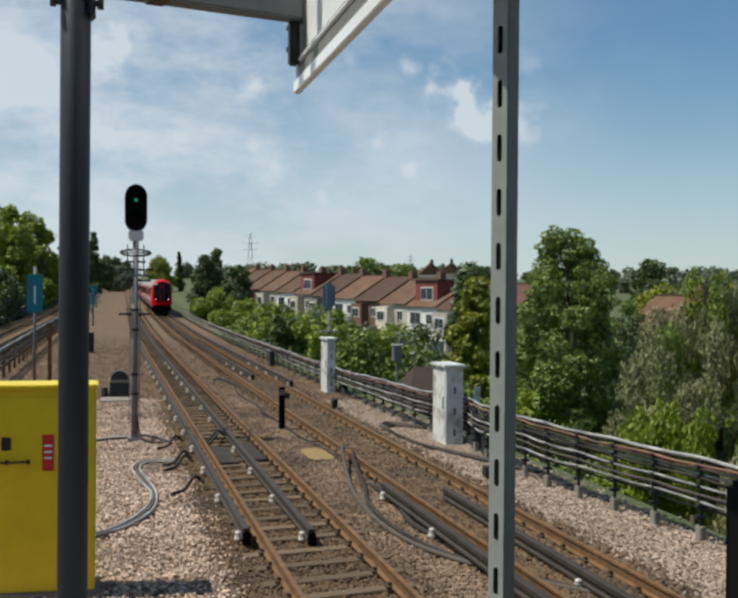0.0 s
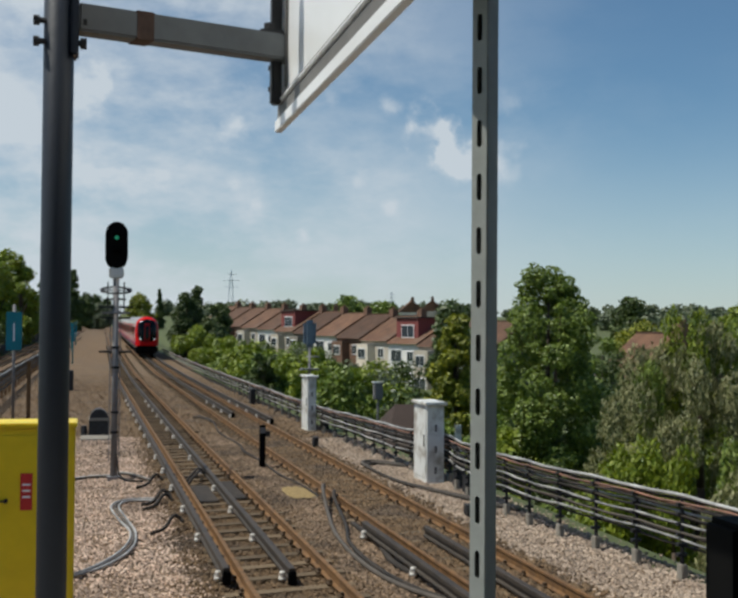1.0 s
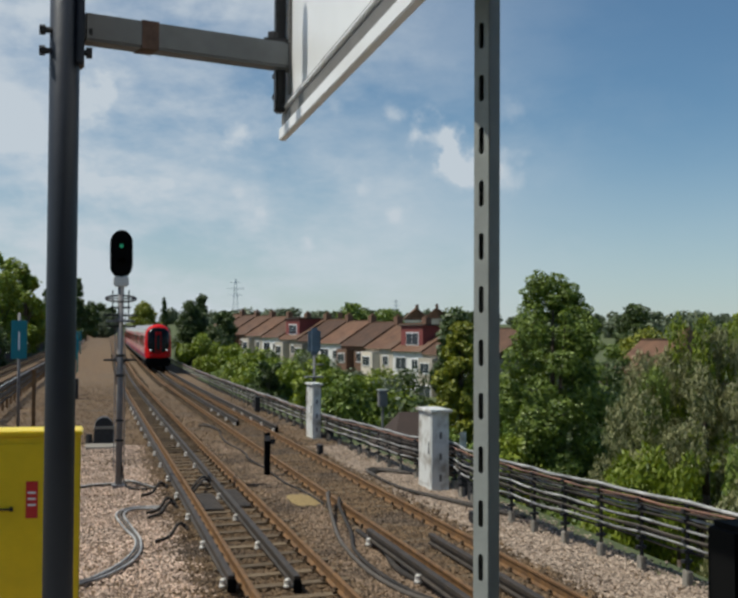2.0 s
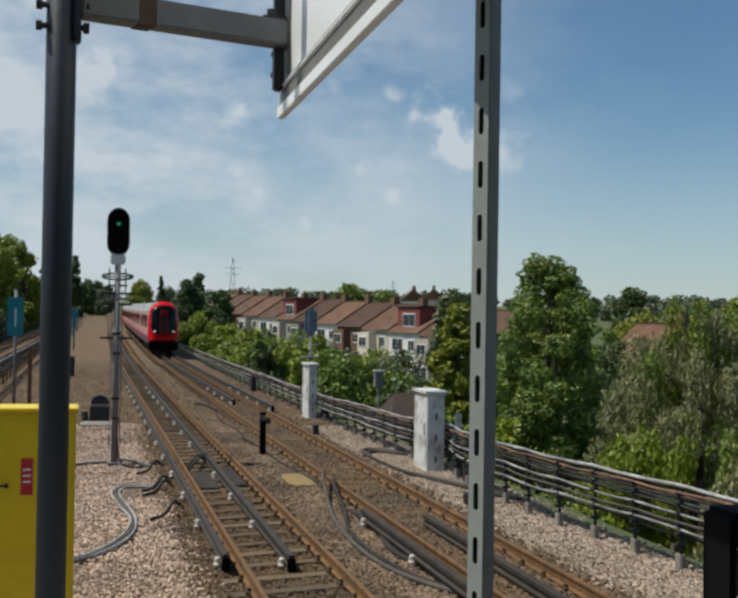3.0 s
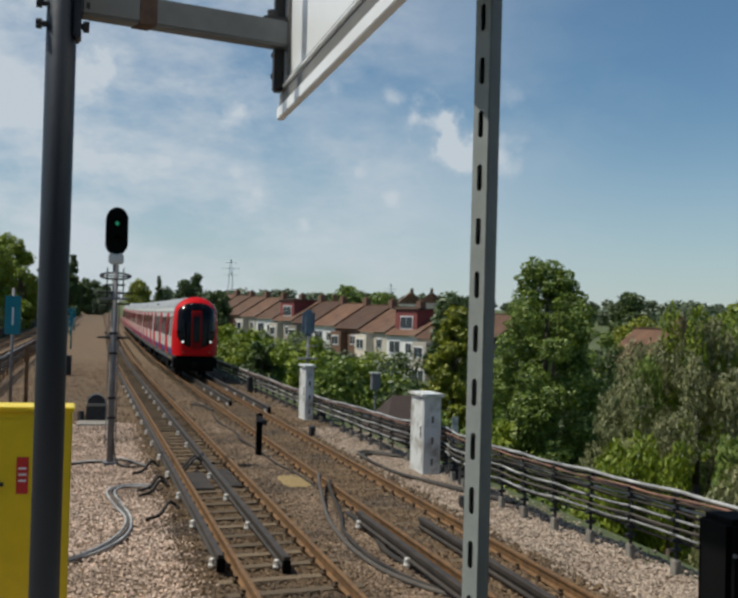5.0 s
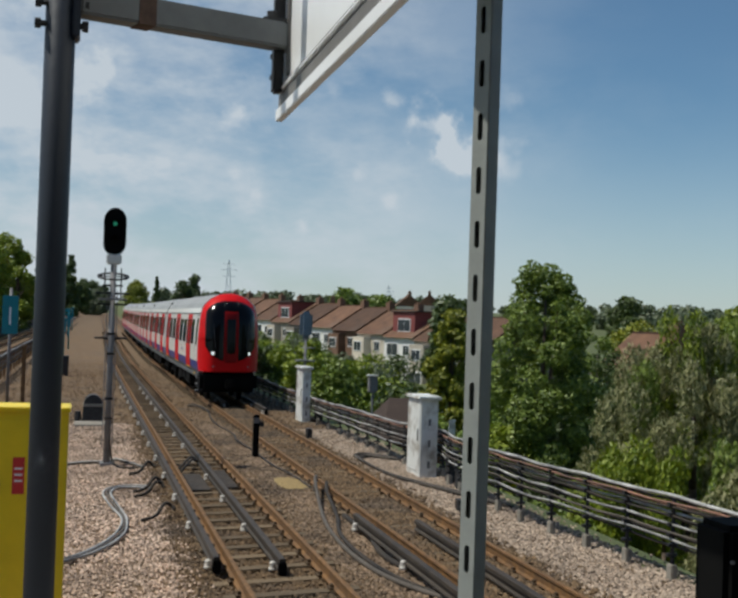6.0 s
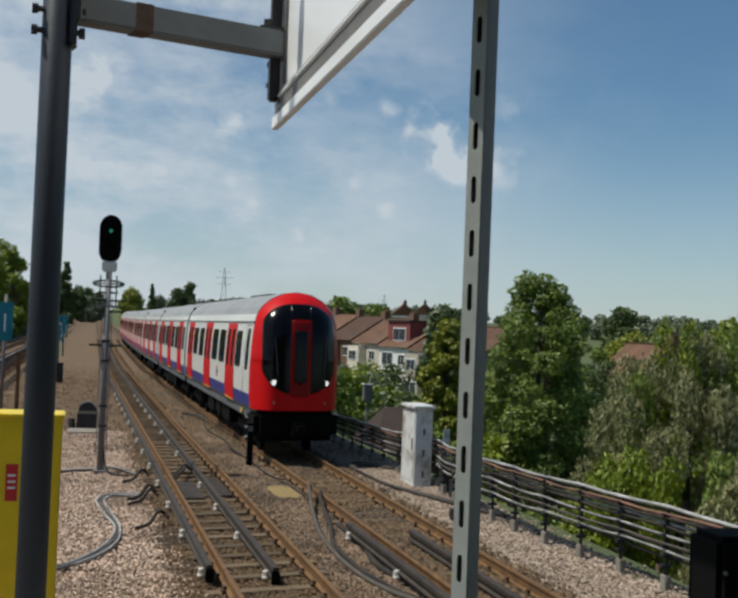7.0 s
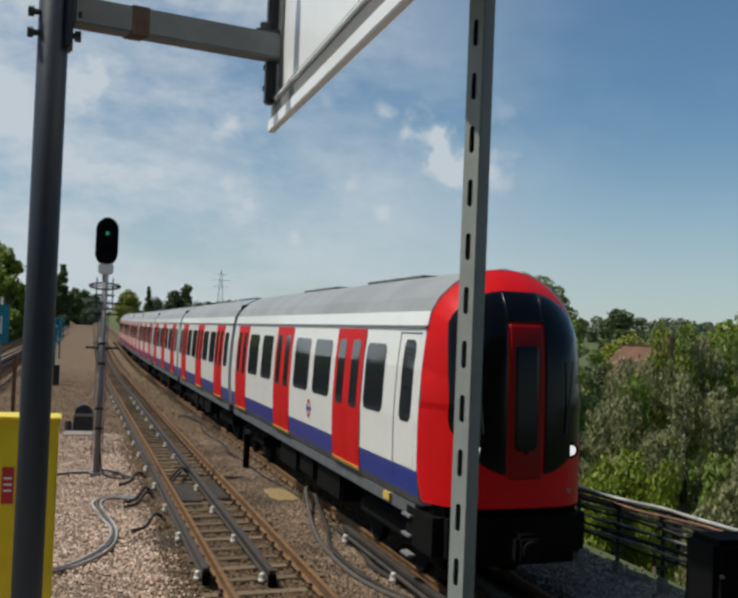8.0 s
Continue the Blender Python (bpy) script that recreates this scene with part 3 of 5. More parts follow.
g = BED + 0.02
for dx, dz, m in ((0, 0, "silver_cable"), (0.065, 0.0, "cable"), (0.12, 0.005, "silver_cable")):
    ground_cable("ground_cable", [(1.25, 20.9 - dx * 2, g), (0.75, 20.9 - dx * 2, g + dz), (0.44 + dx, 20.2 - dx, g + dz), (0.52 + dx, 18.8, g + dz), (0.66 + dx * 0.6, 17.5, g + dz), (0.50 + dx, 16.2, g), (0.05 + dx, 15.0, g), (-0.6, 14.2 - dx, g)], 0.019, m, "grey cable looping over the ballast near the signal")
for dx, m in ((0, "cable"), (0.12, "silver_cable")):
    ground_cable("ground_cable", [(1.25, 23.4 + dx, g), (0.8, 24.3 + dx, g + 0.03), (0.5, 24.2 + dx, g), (0.0, 24.0 + dx, g), (-0.9, 23.0 + dx, g)], 0.025, m, "grey cable lying by the signal's foot")
ground_cable("ground_cable", [(0.60, 24.0, 0.35), (0.66, 23.9, -0.05), (0.80, 23.5, g), (1.1, 23.3, g)], 0.02, "black_cable", "black cable running down from the signal")
ground_cable("ground_cable", [(4.10, 20.4, g - 0.1), (4.12, 20.3, 0.08), (3.98, 19.7, 0.1), (3.80, 18.3, g + 0.02), (3.58, 16.6, g), (3.50, 14.8, g), (3.62, 13.4, g), (4.0, 12.3, g), (4.6, 11.2, g), (5.4, 10.2, g)], 0.032, "cable", "thick black cable curving between the tracks")
ground_cable("ground_cable", [(4.22, 20.0, g - 0.1), (4.2, 19.8, 0.06), (4.06, 19.1, 0.02), (3.92, 17.6, g), (3.66, 16.2, g), (3.60, 14.8, g), (3.72, 13.4, g), (4.1, 12.2, g), (4.7, 11.1, g)], 0.030, "black_cable", "black cable curving between the tracks")
ground_cable("ground_cable", [(4.05, 17.7, g), (4.02, 16.0, g + 0.02), (3.90, 14.7, g), (4.0, 13.7, g), (4.25, 12.7, g)], 0.04, "black_cable", "dark cable beside the far track")
ground_cable("ground_cable", [(3.75, 40.5, g), (3.98, 38, g), (3.75, 33.5, g), (3.88, 30.2, g), (3.72, 28.2, g + 0.05), (3.88, 26.4, g), (3.9, 24, g), (4.05, 22.3, g), (4.1, 20.6, g)], 0.022, "black_cable", "weathered cable winding between the tracks")
ground_cable("ground_cable", [(3.55, 39.6, g), (3.8, 38.6, g + 0.04), (4.0, 37.2, g)], 0.035, "black_cable", "short black cable end on the ballast")
for k in range(4):
    ground_cable("ground_cable", [(6.9, 25.4 - 0.2 * k, g), (6.35, 26.0 - 0.2 * k, g), (5.98, 25.2 - 0.2 * k, g + 0.03), (6.0, 23.6 - 0.15 * k, g), (6.1, 22.3 - 0.1 * k, g), (6.45, 21.0 - 0.15 * k, g), (6.8, 19.9 - 0.2 * k, g), (7.1, 18.4, g)], 0.028, ("cable", "black_cable", "cable", "black_cable")[k], "grey cable looped at the foot of the white cabinet")

bm = bmesh.new()
rng = random.Random(8)


def patch_edge(a):
    c, q = math.cos(a), math.sin(a)
    k = (abs(c) ** 4 + abs(q) ** 4) ** -0.25 * rng.uniform(0.9, 1.06)
    return 3.84 + 0.27 * c * k + 0.03 * q, 21.35 + 0.78 * q * k


vs = [bm.verts.new((*patch_edge(k * math.tau / 28), BED + 0.006)) for k in range(28)]
top = bm.verts.new((3.83, 21.35, BED + 0.035))
for k in range(28):
    bm.faces.new((vs[k], vs[(k + 1) % 28], top))
tagged(part("sand_patch", bm, M["sand"], None, "patch of yellow sand between the tracks", True), category="sand", kind="stuff")


rng = random.Random(31)
for x0, x1, y0, y1 in ((1.93, 2.28, 20.3, 22.4), (2.44, 2.80, 20.6, 22.9)):
    bm = bmesh.new()
    box(bm, x0, x1, y0, y1, BED - 0.02, BED + 0.035, 0.015, skew=0.0)
    tagged(part("track_board", bm, M["grease"], None, "black greasy board lying between the rails"), category="board")
for y0 in (22.6, 20.4, 19.9, 17.6):
    ground_cable("jumper_cable", [(0.95, y0 - 0.2, g), (1.15, y0, g + 0.03), (1.30, y0 + 0.25, 0.02), (1.40, y0 + 0.35, -0.02), (1.46, y0 + 0.3, -0.08)], 0.028, "black_cable", "black jumper cable bent up to the conductor rail")
for y0 in (23.3, 22.9):
    ground_cable("jumper_cable", [(1.9, y0 - 0.5, g + 0.03), (2.05, y0 - 0.2, 0.0), (2.2, y0 + 0.3, 0.03), (2.32, y0 + 0.6, -0.04)], 0.026, "black_cable", "black jumper cable between the rails")
for x, y, w, d, h in ((7.05, 21.6, 0.16, 0.3, 0.55), (6.95, 20.6, 0.2, 0.35, 0.30), (7.1, 35.0, 0.2, 0.4, 0.6), (5.75, 29.5, 0.12, 0.3, 0.22), (6.55, 47.0, 0.2, 0.5, 0.55), (-0.75, 58.0, 0.3, 0.8, 0.9)):
    t = thing("junction_box", "dark iron cable box beside the line", "equipment box", "dark cable boxes", at=(x, y, BED))
    bm = bmesh.new()
    box(bm, -w / 2, w / 2, -d / 2, d / 2, -0.03, h, 0.015)
    part("body", bm, M["bracket"], t)
    bm = bmesh.new()
    box(bm, -w / 2 - 0.012, w / 2 + 0.012, -d / 2 - 0.015, d / 2 + 0.015, h, h + 0.03, 0.008)
    part("lid", bm, M["bracket"], t)
t = thing("marker_post", "small white marker on a post behind the cable run", "post", at=(8.45, 26, -0.6))
bm = bmesh.new()
box(bm, -0.03, 0.03, -0.03, 0.03, -0.3, 0.95, 0.005)
part("post", bm, M["galv"], t)
bm = bmesh.new()
box(bm, -0.08, 0.08, -0.05, -0.03, 0.85, 1.25, 0.006)
part("plate", bm, M["white"], t)


# ---- lineside things ----
def signal_mast():
    s = thing("railway_signal", "tall black colour-light signal showing green on a grey mast", "signal", at=(0.56, 24.02, BED))
    bm = bmesh.new()
    cyl(bm, (0, 0, 0), (0, 0, 4.15), 0.068, 0.06, 14)
    part("mast", bm, M["galv"], s, "", True)
    bm = bmesh.new()
    box(bm, -0.14, 0.14, -0.14, 0.14, -0.05, 0.04, 0.01)
    part("base_plate", bm, M["galv"], s)
    bm = bmesh.new()
    for dx in (-0.10, 0.10):
        cyl(bm, (dx, 0.12, 0.3), (dx, 0.12, 3.5), 0.012, seg=6)
    for k in range(12):
        cyl(bm, (-0.10, 0.12, 0.5 + k * 0.26), (0.10, 0.12, 0.5 + k * 0.26), 0.010, seg=6)
    part("ladder", bm, M["galv"], s)
    # oval head
    bm = bmesh.new()
    out = []
    for yy, k in ((-0.09, 0.93), (-0.06, 1.0), (0.10, 1.0), (0.16, 0.85)):
        ring = []
        for i in range(32):
            a = i * math.tau / 32
            cx, cz = math.cos(a), math.sin(a)
            z = 0.265 * cz + (0.22 if cz > 0 else -0.22)
            ring.append(bm.verts.new((0.225 * k * cx, yy, 4.70 + z * k - 0.02)))
        out.append(ring)
    for u, v in zip(out, out[1:]):
        for i in range(32):
            bm.faces.new((u[i], u[(i + 1) % 32], v[(i + 1) % 32], v[i]))
    bm.faces.new(out[0])
    bm.faces.new(out[-1])
    head = part("signal_head", bm, M["black"], s)
    for z, m, lab in ((4.84, M["green_lamp"], "lit green lamp"), (4.52, M["black"], "unlit lamp")):
        bm = bmesh.new()
        cyl(bm, (0, -0.105, z), (0, -0.085, z), 0.042, seg=18)
        part("lens", bm, m, head, lab)
        bm = bmesh.new()
        n = 12
        for i in range(n):
            a0, a1 = math.pi * i / n - 0.2, math.pi * (i + 1) / n - 0.2
            q = [(0.085 * math.cos(a), yy, z + 0.085 * math.sin(a)) for a in (a0, a1) for yy in (-0.09, -0.26)]
            f = bm.faces.new([bm.verts.new(q[j]) for j in (0, 1, 3, 2)])
        bmesh.ops.solidify(bm, geom=bm.faces[:], thickness=0.006)
        part("hood", bm, M["black"], head)
    bm = bmesh.new()
    box(bm, -0.15, 0.15, -0.11, 0.11, 4.02, 4.24, 0.03)
    part("collar", bm, M["white"], s, "pale grey collar under the head")
    bm = bmesh.new()
    for z, w in ((3.78, 0.30),):
        tube(bm, [(w * math.cos(a), w * 0.8 * math.sin(a), z + 0.07 * math.sin(a)) for a in [k * math.tau / 24 for k in range(25)]], 0.022, 6)
        cyl(bm, (-w, 0, z), (w, 0, z), 0.014, seg=6)
    for z, w in ((3.58, 0.20), (3.42, 0.34), (3.20, 0.30)):
        box(bm, -w, w, -0.05, 0.05, z, z + 0.035, 0.008)
    for dx in (-0.16, 0.16):
        cyl(bm, (dx, 0.05, 3.3), (dx, 0.05, 3.95), 0.014, seg=6)
    part("safety_hoop", bm, M["bracket"], s)
    bm = bmesh.new()
    box(bm, -0.28, 0.28, -0.18, 0.2, 3.30, 3.34, 0.006)
    part("footplate", bm, M["galv"], s)
    for z in (2.6, 2.2, 1.3, 0.9):
        bm = bmesh.new()
        box(bm, -0.075, 0.075, -0.075, 0.075, z, z + 0.05, 0.008)
        part("clamp", bm, M["bracket"], s)
    for sx in (-1, 1):
        bm = bmesh.new()
        box(bm, sx * 0.2 - 0.13, sx * 0.2 + 0.13, -0.1, 0.1, 2.52, 2.56, 0.01)
        cyl(bm, (0, 0, 2.5), (sx * 0.2, 0, 2.54), 0.015, seg=6)
        part("step_plate", bm, M["bracket"], s)
    return s


signal_mast()


def white_cabinet(x, y, w, d, h, label):
    c = thing("lineside_cabinet", label, "cabinet", "white lineside cabinets", at=(x, y, BED - 0.04))
    bm = bmesh.new()
    box(bm, -w / 2, w / 2, -d / 2, d / 2, 0, h - 0.07, 0.012)
    part("body", bm, M["white"], c)
    bm = bmesh.new()
    box(bm, -w / 2 - 0.06, w / 2 + 0.06, -d / 2 - 0.07, d / 2 + 0.07, h - 0.07, h, 0.02)
    part("cap", bm, M["white"], c)
    bm = bmesh.new()
    box(bm, -w / 2 - 0.012, -w / 2, -d / 2 + 0.06, d / 2 - 0.06, 0.12, h - 0.16, 0.004)
    door = part("door", bm, M["white"], c)
    bm = bmesh.new()
    box(bm, -w / 2 - 0.03, -w / 2 - 0.012, -d / 2 + 0.12, -d / 2 + 0.15, h * 0.45, h * 0.6, 0.004)
    part("handle", bm, M["bracket"], door)
    for k in range(3):
        bm = bmesh.new()
        box(bm, -0.02, 0.03, -d / 2 - 0.012, -d / 2, 0.2 + k * 0.42, 0.34 + k * 0.42, 0.003)
        part("hinge", bm, M["signgrey"], c)
    bm = bmesh.new()
    box(bm, -w / 2 - 0.08, w / 2 + 0.08, -d / 2 - 0.08, d / 2 + 0.08, -0.15, 0.02, 0.01)
    part("plinth", bm, M["concrete"], c)
    return c


CAB = white_cabinet(6.78, 22.75, 0.36, 0.95, 1.63, "peeling white steel lineside cabinet with an overhanging cap")
white_cabinet(6.59, 34.9, 0.25, 1.05, 1.66, "white steel lineside cabinet in front of a signal")


def back_signal():
    s = thing("railway_signal", "grey-blue signal seen from behind on a thin post", "signal", at=(6.85, 36.2, BED))
    bm = bmesh.new()
    cyl(bm, (0, 0, -0.2), (0, 0, 2.5), 0.04, seg=10)
    part("post", bm, M["galv"], s, "", True)
    bm = bmesh.new()
    box(bm, -0.20, 0.20, -0.10, 0.16, 2.45, 3.30, 0.10)
    part("signal_head", bm, M["bluegrey"], s)
    bm = bmesh.new()
    box(bm, -0.28, 0.28, -0.2, 0.25, 1.72, 1.77, 0.006)
    part("footplate", bm, M["galv"], s)
    bm = bmesh.new()
    for z in (2.15,):
        tube(bm, [(0.1 + 0.22 * math.cos(a), 0.22 * math.sin(a), z) for a in [k * math.tau / 20 for k in range(21)]], 0.014, 6)
    part("safety_hoop", bm, M["galv"], s)


back_signal()


def dwarf_post():
    s = thing("marker_post", "short black marker post between the tracks", "post", at=(3.77, 25.4, BED))
    bm = bmesh.new()
    box(bm, -0.065, 0.065, -0.06, 0.06, -0.05, 0.92, 0.012)
    part("post", bm, M["black"], s)
    bm = bmesh.new()
    box(bm, 0.065, 0.17, -0.04, 0.04, 0.66, 0.78, 0.015)
    part("side_lamp", bm, M["bracket"], s)
    bm = bmesh.new()
    box(bm, -0.06, 0.06, -0.066, -0.06, 0.74, 0.86, 0.002)
    part("plate", bm, M["signgrey"], s)


dwarf_post()


def small_post_box():
    s = thing("equipment_box", "grey equipment box on a post on the bank", "equipment box", at=(8.33, 33.2, -1.3))
    bm = bmesh.new()
    cyl(bm, (0, 0, -0.4), (0, 0, 2.2), 0.035, seg=8)
    part("post", bm, M["galv"], s)
    bm = bmesh.new()
    box(bm, -0.13, 0.13, -0.12, 0.12, 2.1, 2.58, 0.03)
    part("box_body", bm, M["galv"], s)
    bm = bmesh.new()
    box(bm, -0.16, 0.16, -0.15, 0.15, 2.58, 2.62, 0.01)
    part("lid", bm, M["white"], s)


small_post_box()


def track_machine():
    s = thing("track_machine_box", "dark domed equipment case with a pale band on the ballast", "equipment box", at=(0.36, 33.7, BED))
    bm = bmesh.new()
    n = 14
    r0 = []
    for yy in (-0.35, 0.35):
        r0.append([bm.verts.new((0.26 * math.cos(math.pi * i / n), yy, 0.44 + 0.30 * math.sin(math.pi * i / n))) for i in range(n + 1)] + [bm.verts.new((-0.29, yy, 0)), bm.verts.new((0.29, yy, 0))])
    k = len(r0[0])
    for i in range(k):
        bm.faces.new((r0[0][i], r0[0][(i + 1) % k], r0[1][(i + 1) % k], r0[1][i]))
    bm.faces.new(r0[0])
    bm.faces.new(r0[1])
    part("case", bm, M["bracket"], s)
    bm = bmesh.new()
    box(bm, -0.275, 0.275, -0.37, 0.37, 0.42, 0.50, 0.01)
    part("band", bm, M["concrete"], s, "pale band")
    bm = bmesh.new()
    cyl(bm, (-0.40, -0.2, 0.0), (-0.40, -0.2, 0.28), 0.11, 0.08, 10)
    part("side_pot", bm, M["bracket"], s)
    bm = bmesh.new()
    box(bm, -0.5, 0.45, -1.6, -0.4, -0.05, 0.03, 0.02)
    part("slab", bm, M["concrete"], s, "pale concrete slab")


track_machine()


def yellow_cabinet():
    c = thing("yellow_cabinet", "bright yellow steel cabinet with a red label", "cabinet", at=(-0.70, 12.2, BED))
    h, w, d = 2.09, 1.20, 0.55
    bm = bmesh.new()
    box(bm, -w / 2, w / 2, -d / 2, d / 2, 0.04, h - 0.05, 0.012)
    part("body", bm, M["yellow"], c)
    bm = bmesh.new()
    box(bm, -w / 2 - 0.02, w / 2 + 0.02, -d / 2 - 0.03, d / 2 + 0.03, h - 0.05, h, 0.012)
    part("cap", bm, M["yellow"], c)
    for x0, x1, lx in ((-w / 2 + 0.03, -0.338, -0.50), (-0.322, w / 2 - 0.10, -0.30)):
        bm = bmesh.new()
        box(bm, x0, x1, -d / 2 - 0.014, -d / 2, 0.12, h - 0.12, 0.005)
        door = part("door", bm, M["yellow"], c)
        bm = bmesh.new()
        box(bm, lx, lx + 0.09, -d / 2 - 0.03, -d / 2 - 0.014, 1.45, 1.58, 0.006)
        part("lock_plate", bm, M["bracket"], door, "dark lock plate")
        bm = bmesh.new()
        cyl(bm, (lx, -d / 2 - 0.04, 1.335), (lx + 0.25, -d / 2 - 0.04, 1.335), 0.010, seg=8)
        cyl(bm, (lx + 0.25, -d / 2 - 0.045, 1.335), (lx + 0.25, -d / 2 - 0.014, 1.335), 0.022, seg=8)
        part("handle", bm, M["bracket"], door)
    bm = bmesh.new()
    box(bm, 0.085, 0.20, -d / 2 - 0.02, -d / 2 - 0.0142, 1.24, 1.60, 0.002)
    lab = part("red_label", bm, M["redlabel"], c, "red warning label")
    for k in range(3):
        bm = bmesh.new()
        box(bm, 0.105, 0.18, -d / 2 - 0.023, -d / 2 - 0.0202, 1.36 + k * 0.06, 1.38 + k * 0.06)
        part("writing_bar", bm, M["signwhite"], lab)
    bm = bmesh.new()
    box(bm, -w / 2 - 0.05, w / 2 + 0.05, -d / 2 - 0.05, d / 2 + 0.05, -0.1, 0.04, 0.01)
    part("plinth", bm, M["concrete"], c)


yellow_cabinet()


def teal_sign(x, y, h, pw, ph, with_text):
    s = thing("platform_sign", "teal marker plate on a thin grey post", "sign", "teal marker plates", at=(x, y, BED + rise(y)))
    bm = bmesh.new()
    cyl(bm, (0, 0, -0.1), (0, 0, h), 0.05, seg=10)
    part("post", bm, M["galv"], s, "", True)
    bm = bmesh.new()
    box(bm, -pw / 2, pw / 2, -0.09, -0.06, h - ph - 0.25, h - 0.25, 0.01)
    plate = part("plate", bm, M["teal"], s)
    if with_text:
        cu = bpy.data.curves.new("numeral", "FONT")
        cu.body, cu.size, cu.extrude, cu.align_x = "1", 0.85, 0.004, "CENTER"
        cu.materials.append(M["signwhite"])
        t = new("numeral", cu)
        t.parent, t.location, t.rotation_euler = plate, (0, -0.095, h - ph + 0.05), (radians(90), 0, 0)
        t.scale = (0.6, 1, 1)


teal_sign(-2.30, 39.5, 3.75, 0.50, 1.25, True)


def rust_post(x, y, h):
    s = thing("rusty_post", "rusty brown post beside the track", "post", at=(x, y, BED + rise(y)))
    bm = bmesh.new()
    box(bm, -0.06, 0.06, -0.06, 0.06, -0.05, h, 0.01)
    part("post", bm, M["rust"], s)
    bm = bmesh.new()
    box(bm, -0.09, 0.09, -0.09, 0.09, h, h + 0.05, 0.01)
    part("cap", bm, M["rust"], s)


rust_post(-1.75, 38.0, 1.9)
rust_post(-0.95, 50.0, 1.5)


def lamp_post(x, y, h):
    s = thing("lamp_post", "slim teal lamp post along the line", "lamp post", "teal lamp posts", at=(x + bend(y), y, BED + rise(y)))
    bm = bmesh.new()
    cyl(bm, (0, 0, -0.1), (0, 0, h), 0.07, 0.05, 10)
    part("post", bm, M["teal"], s, "", True)
    bm = bmesh.new()
    box(bm, -0.25, 0.25, -0.07, 0.07, h, h + 0.12, 0.02)
    part("lantern", bm, M["teal"], s)
    bm = bmesh.new()
    box(bm, -0.14, 0.14, -0.12, -0.08, h - 1.3, h - 0.4, 0.01)
    part("plate", bm, M["teal"], s)


for x, y, h in ((-1.2, 62, 3.0), (-1.3, 78, 3.0), (-1.4, 96, 3.0), (-2.3, 112, 3.0), (-2.4, 134, 3.0), (-2.5, 160, 3.0)):
    lamp_post(x, y, h)


def distant_fence():
    f = thing("line_fence", "dark timber fence beside the outer track", "fence")
    for k in range(60):
        y = 18 + k * 4.0
        x = -8.9 + bend(y)
        bm = bmesh.new()
        box(bm, x - 0.04, x + 0.04, y, y + 3.92, BED - 0.1 + rise(y), 1.35 + rise(y), 0.01)
        part("panel", bm, M["fence"], f)
        bm = bmesh.new()
        box(bm, x - 0.07, x + 0.07, y + 3.9, y + 4.0, BED - 0.1 + rise(y), 1.5 + rise(y))
        part("post", bm, M["fence"], f)


distant_fence()


# ---- cable run on posts ----
def run_x(y):
    past = 0.34 * math.exp(-((y - 22.75) / 1.5) ** 2)   # round the back of the cabinet
    return 6.86 + past + bend(y) if y > 17 else 6.86 + (17 - y) * 0.105


def run_top(y):
    """Height of the upper cable; the run sinks further off."""
    t = min(1, max(0, (y - 17) / 18))
    return 0.80 - 0.30 * t + rise(y)


bm = bmesh.new()
box(bm, -0.145, -0.02, -0.035, 0.035, -0.062, -0.022)
BRACKET = mesh_of(bm, "bracket", M["bracket"])


def cable_run():
    r = thing("cable_run", "run of black and grey lineside cables on iron brackets", "cable run")
    y, k = 6.0, 0
    while y < 70:
        x, zt = run_x(y), run_top(y)
        if k % 1 == 0:
            bm = bmesh.new()
            box(bm, x - 0.090, x - 0.060, y - 0.030, y + 0.030, BED - 0.12, zt + 0.005, 0.004)
            post = part("post", bm, M["bracket"], r)
            for j in range(6):
                part("bracket", BRACKET, None, post, loc=(x, y, zt - 0.02 - j * 0.125))
            bm = bmesh.new()
            box(bm, x - 0.115, x - 0.035, y - 0.075, y + 0.075, BED - 0.2, BED + 0.17, 0.012)
            part("foot", bm, M["concrete"], post, "pale concrete foot")
        y += 1.02 if y < 30 else 1.5
        k += 1
    mats = ("silver_cable", "black_cable", "redcable", "redcable", "black_cable", "silver_cable", "black_cable", "black_cable", "silver_cable", "black_cable", "cable", "black_cable", "silver_cable", "black_cable")
    levels = (0.0, 0.040, 0.075, 0.105, 0.135, 0.185, 0.225, 0.262, 0.325, 0.365, 0.43, 0.47, 0.53, 0.60)
    rng = random.Random(5)
    for j, m in enumerate(mats):
        pts = []
        lev, side = levels[j], (-0.05 if j % 2 else -0.10)
        ph = rng.uniform(0, 6)
        yy = 5.0
        while yy < 120:
            sag = -0.009 * abs(math.sin((yy - 6.0) * math.pi / 1.02)) if yy < 40 else 0
            zt = run_top(yy)
            sq = 1 - 0.3 * min(1, max(0, (yy - 17) / 18))
            pts.append((run_x(yy) + side, yy, zt + 0.03 - lev * sq + sag + 0.012 * math.sin(yy * 0.8 + ph) + 0.010 * math.sin(yy * 2.9 + 2 * ph)))
            yy += 0.25 if yy < 24 else (0.8 if yy < 60 else 3)
        bm = bmesh.new()
        tube(bm, pts, 0.017 if j else 0.024, 6)
        part("cable", bm, M[m], r, "", True)
    return r


cable_run()


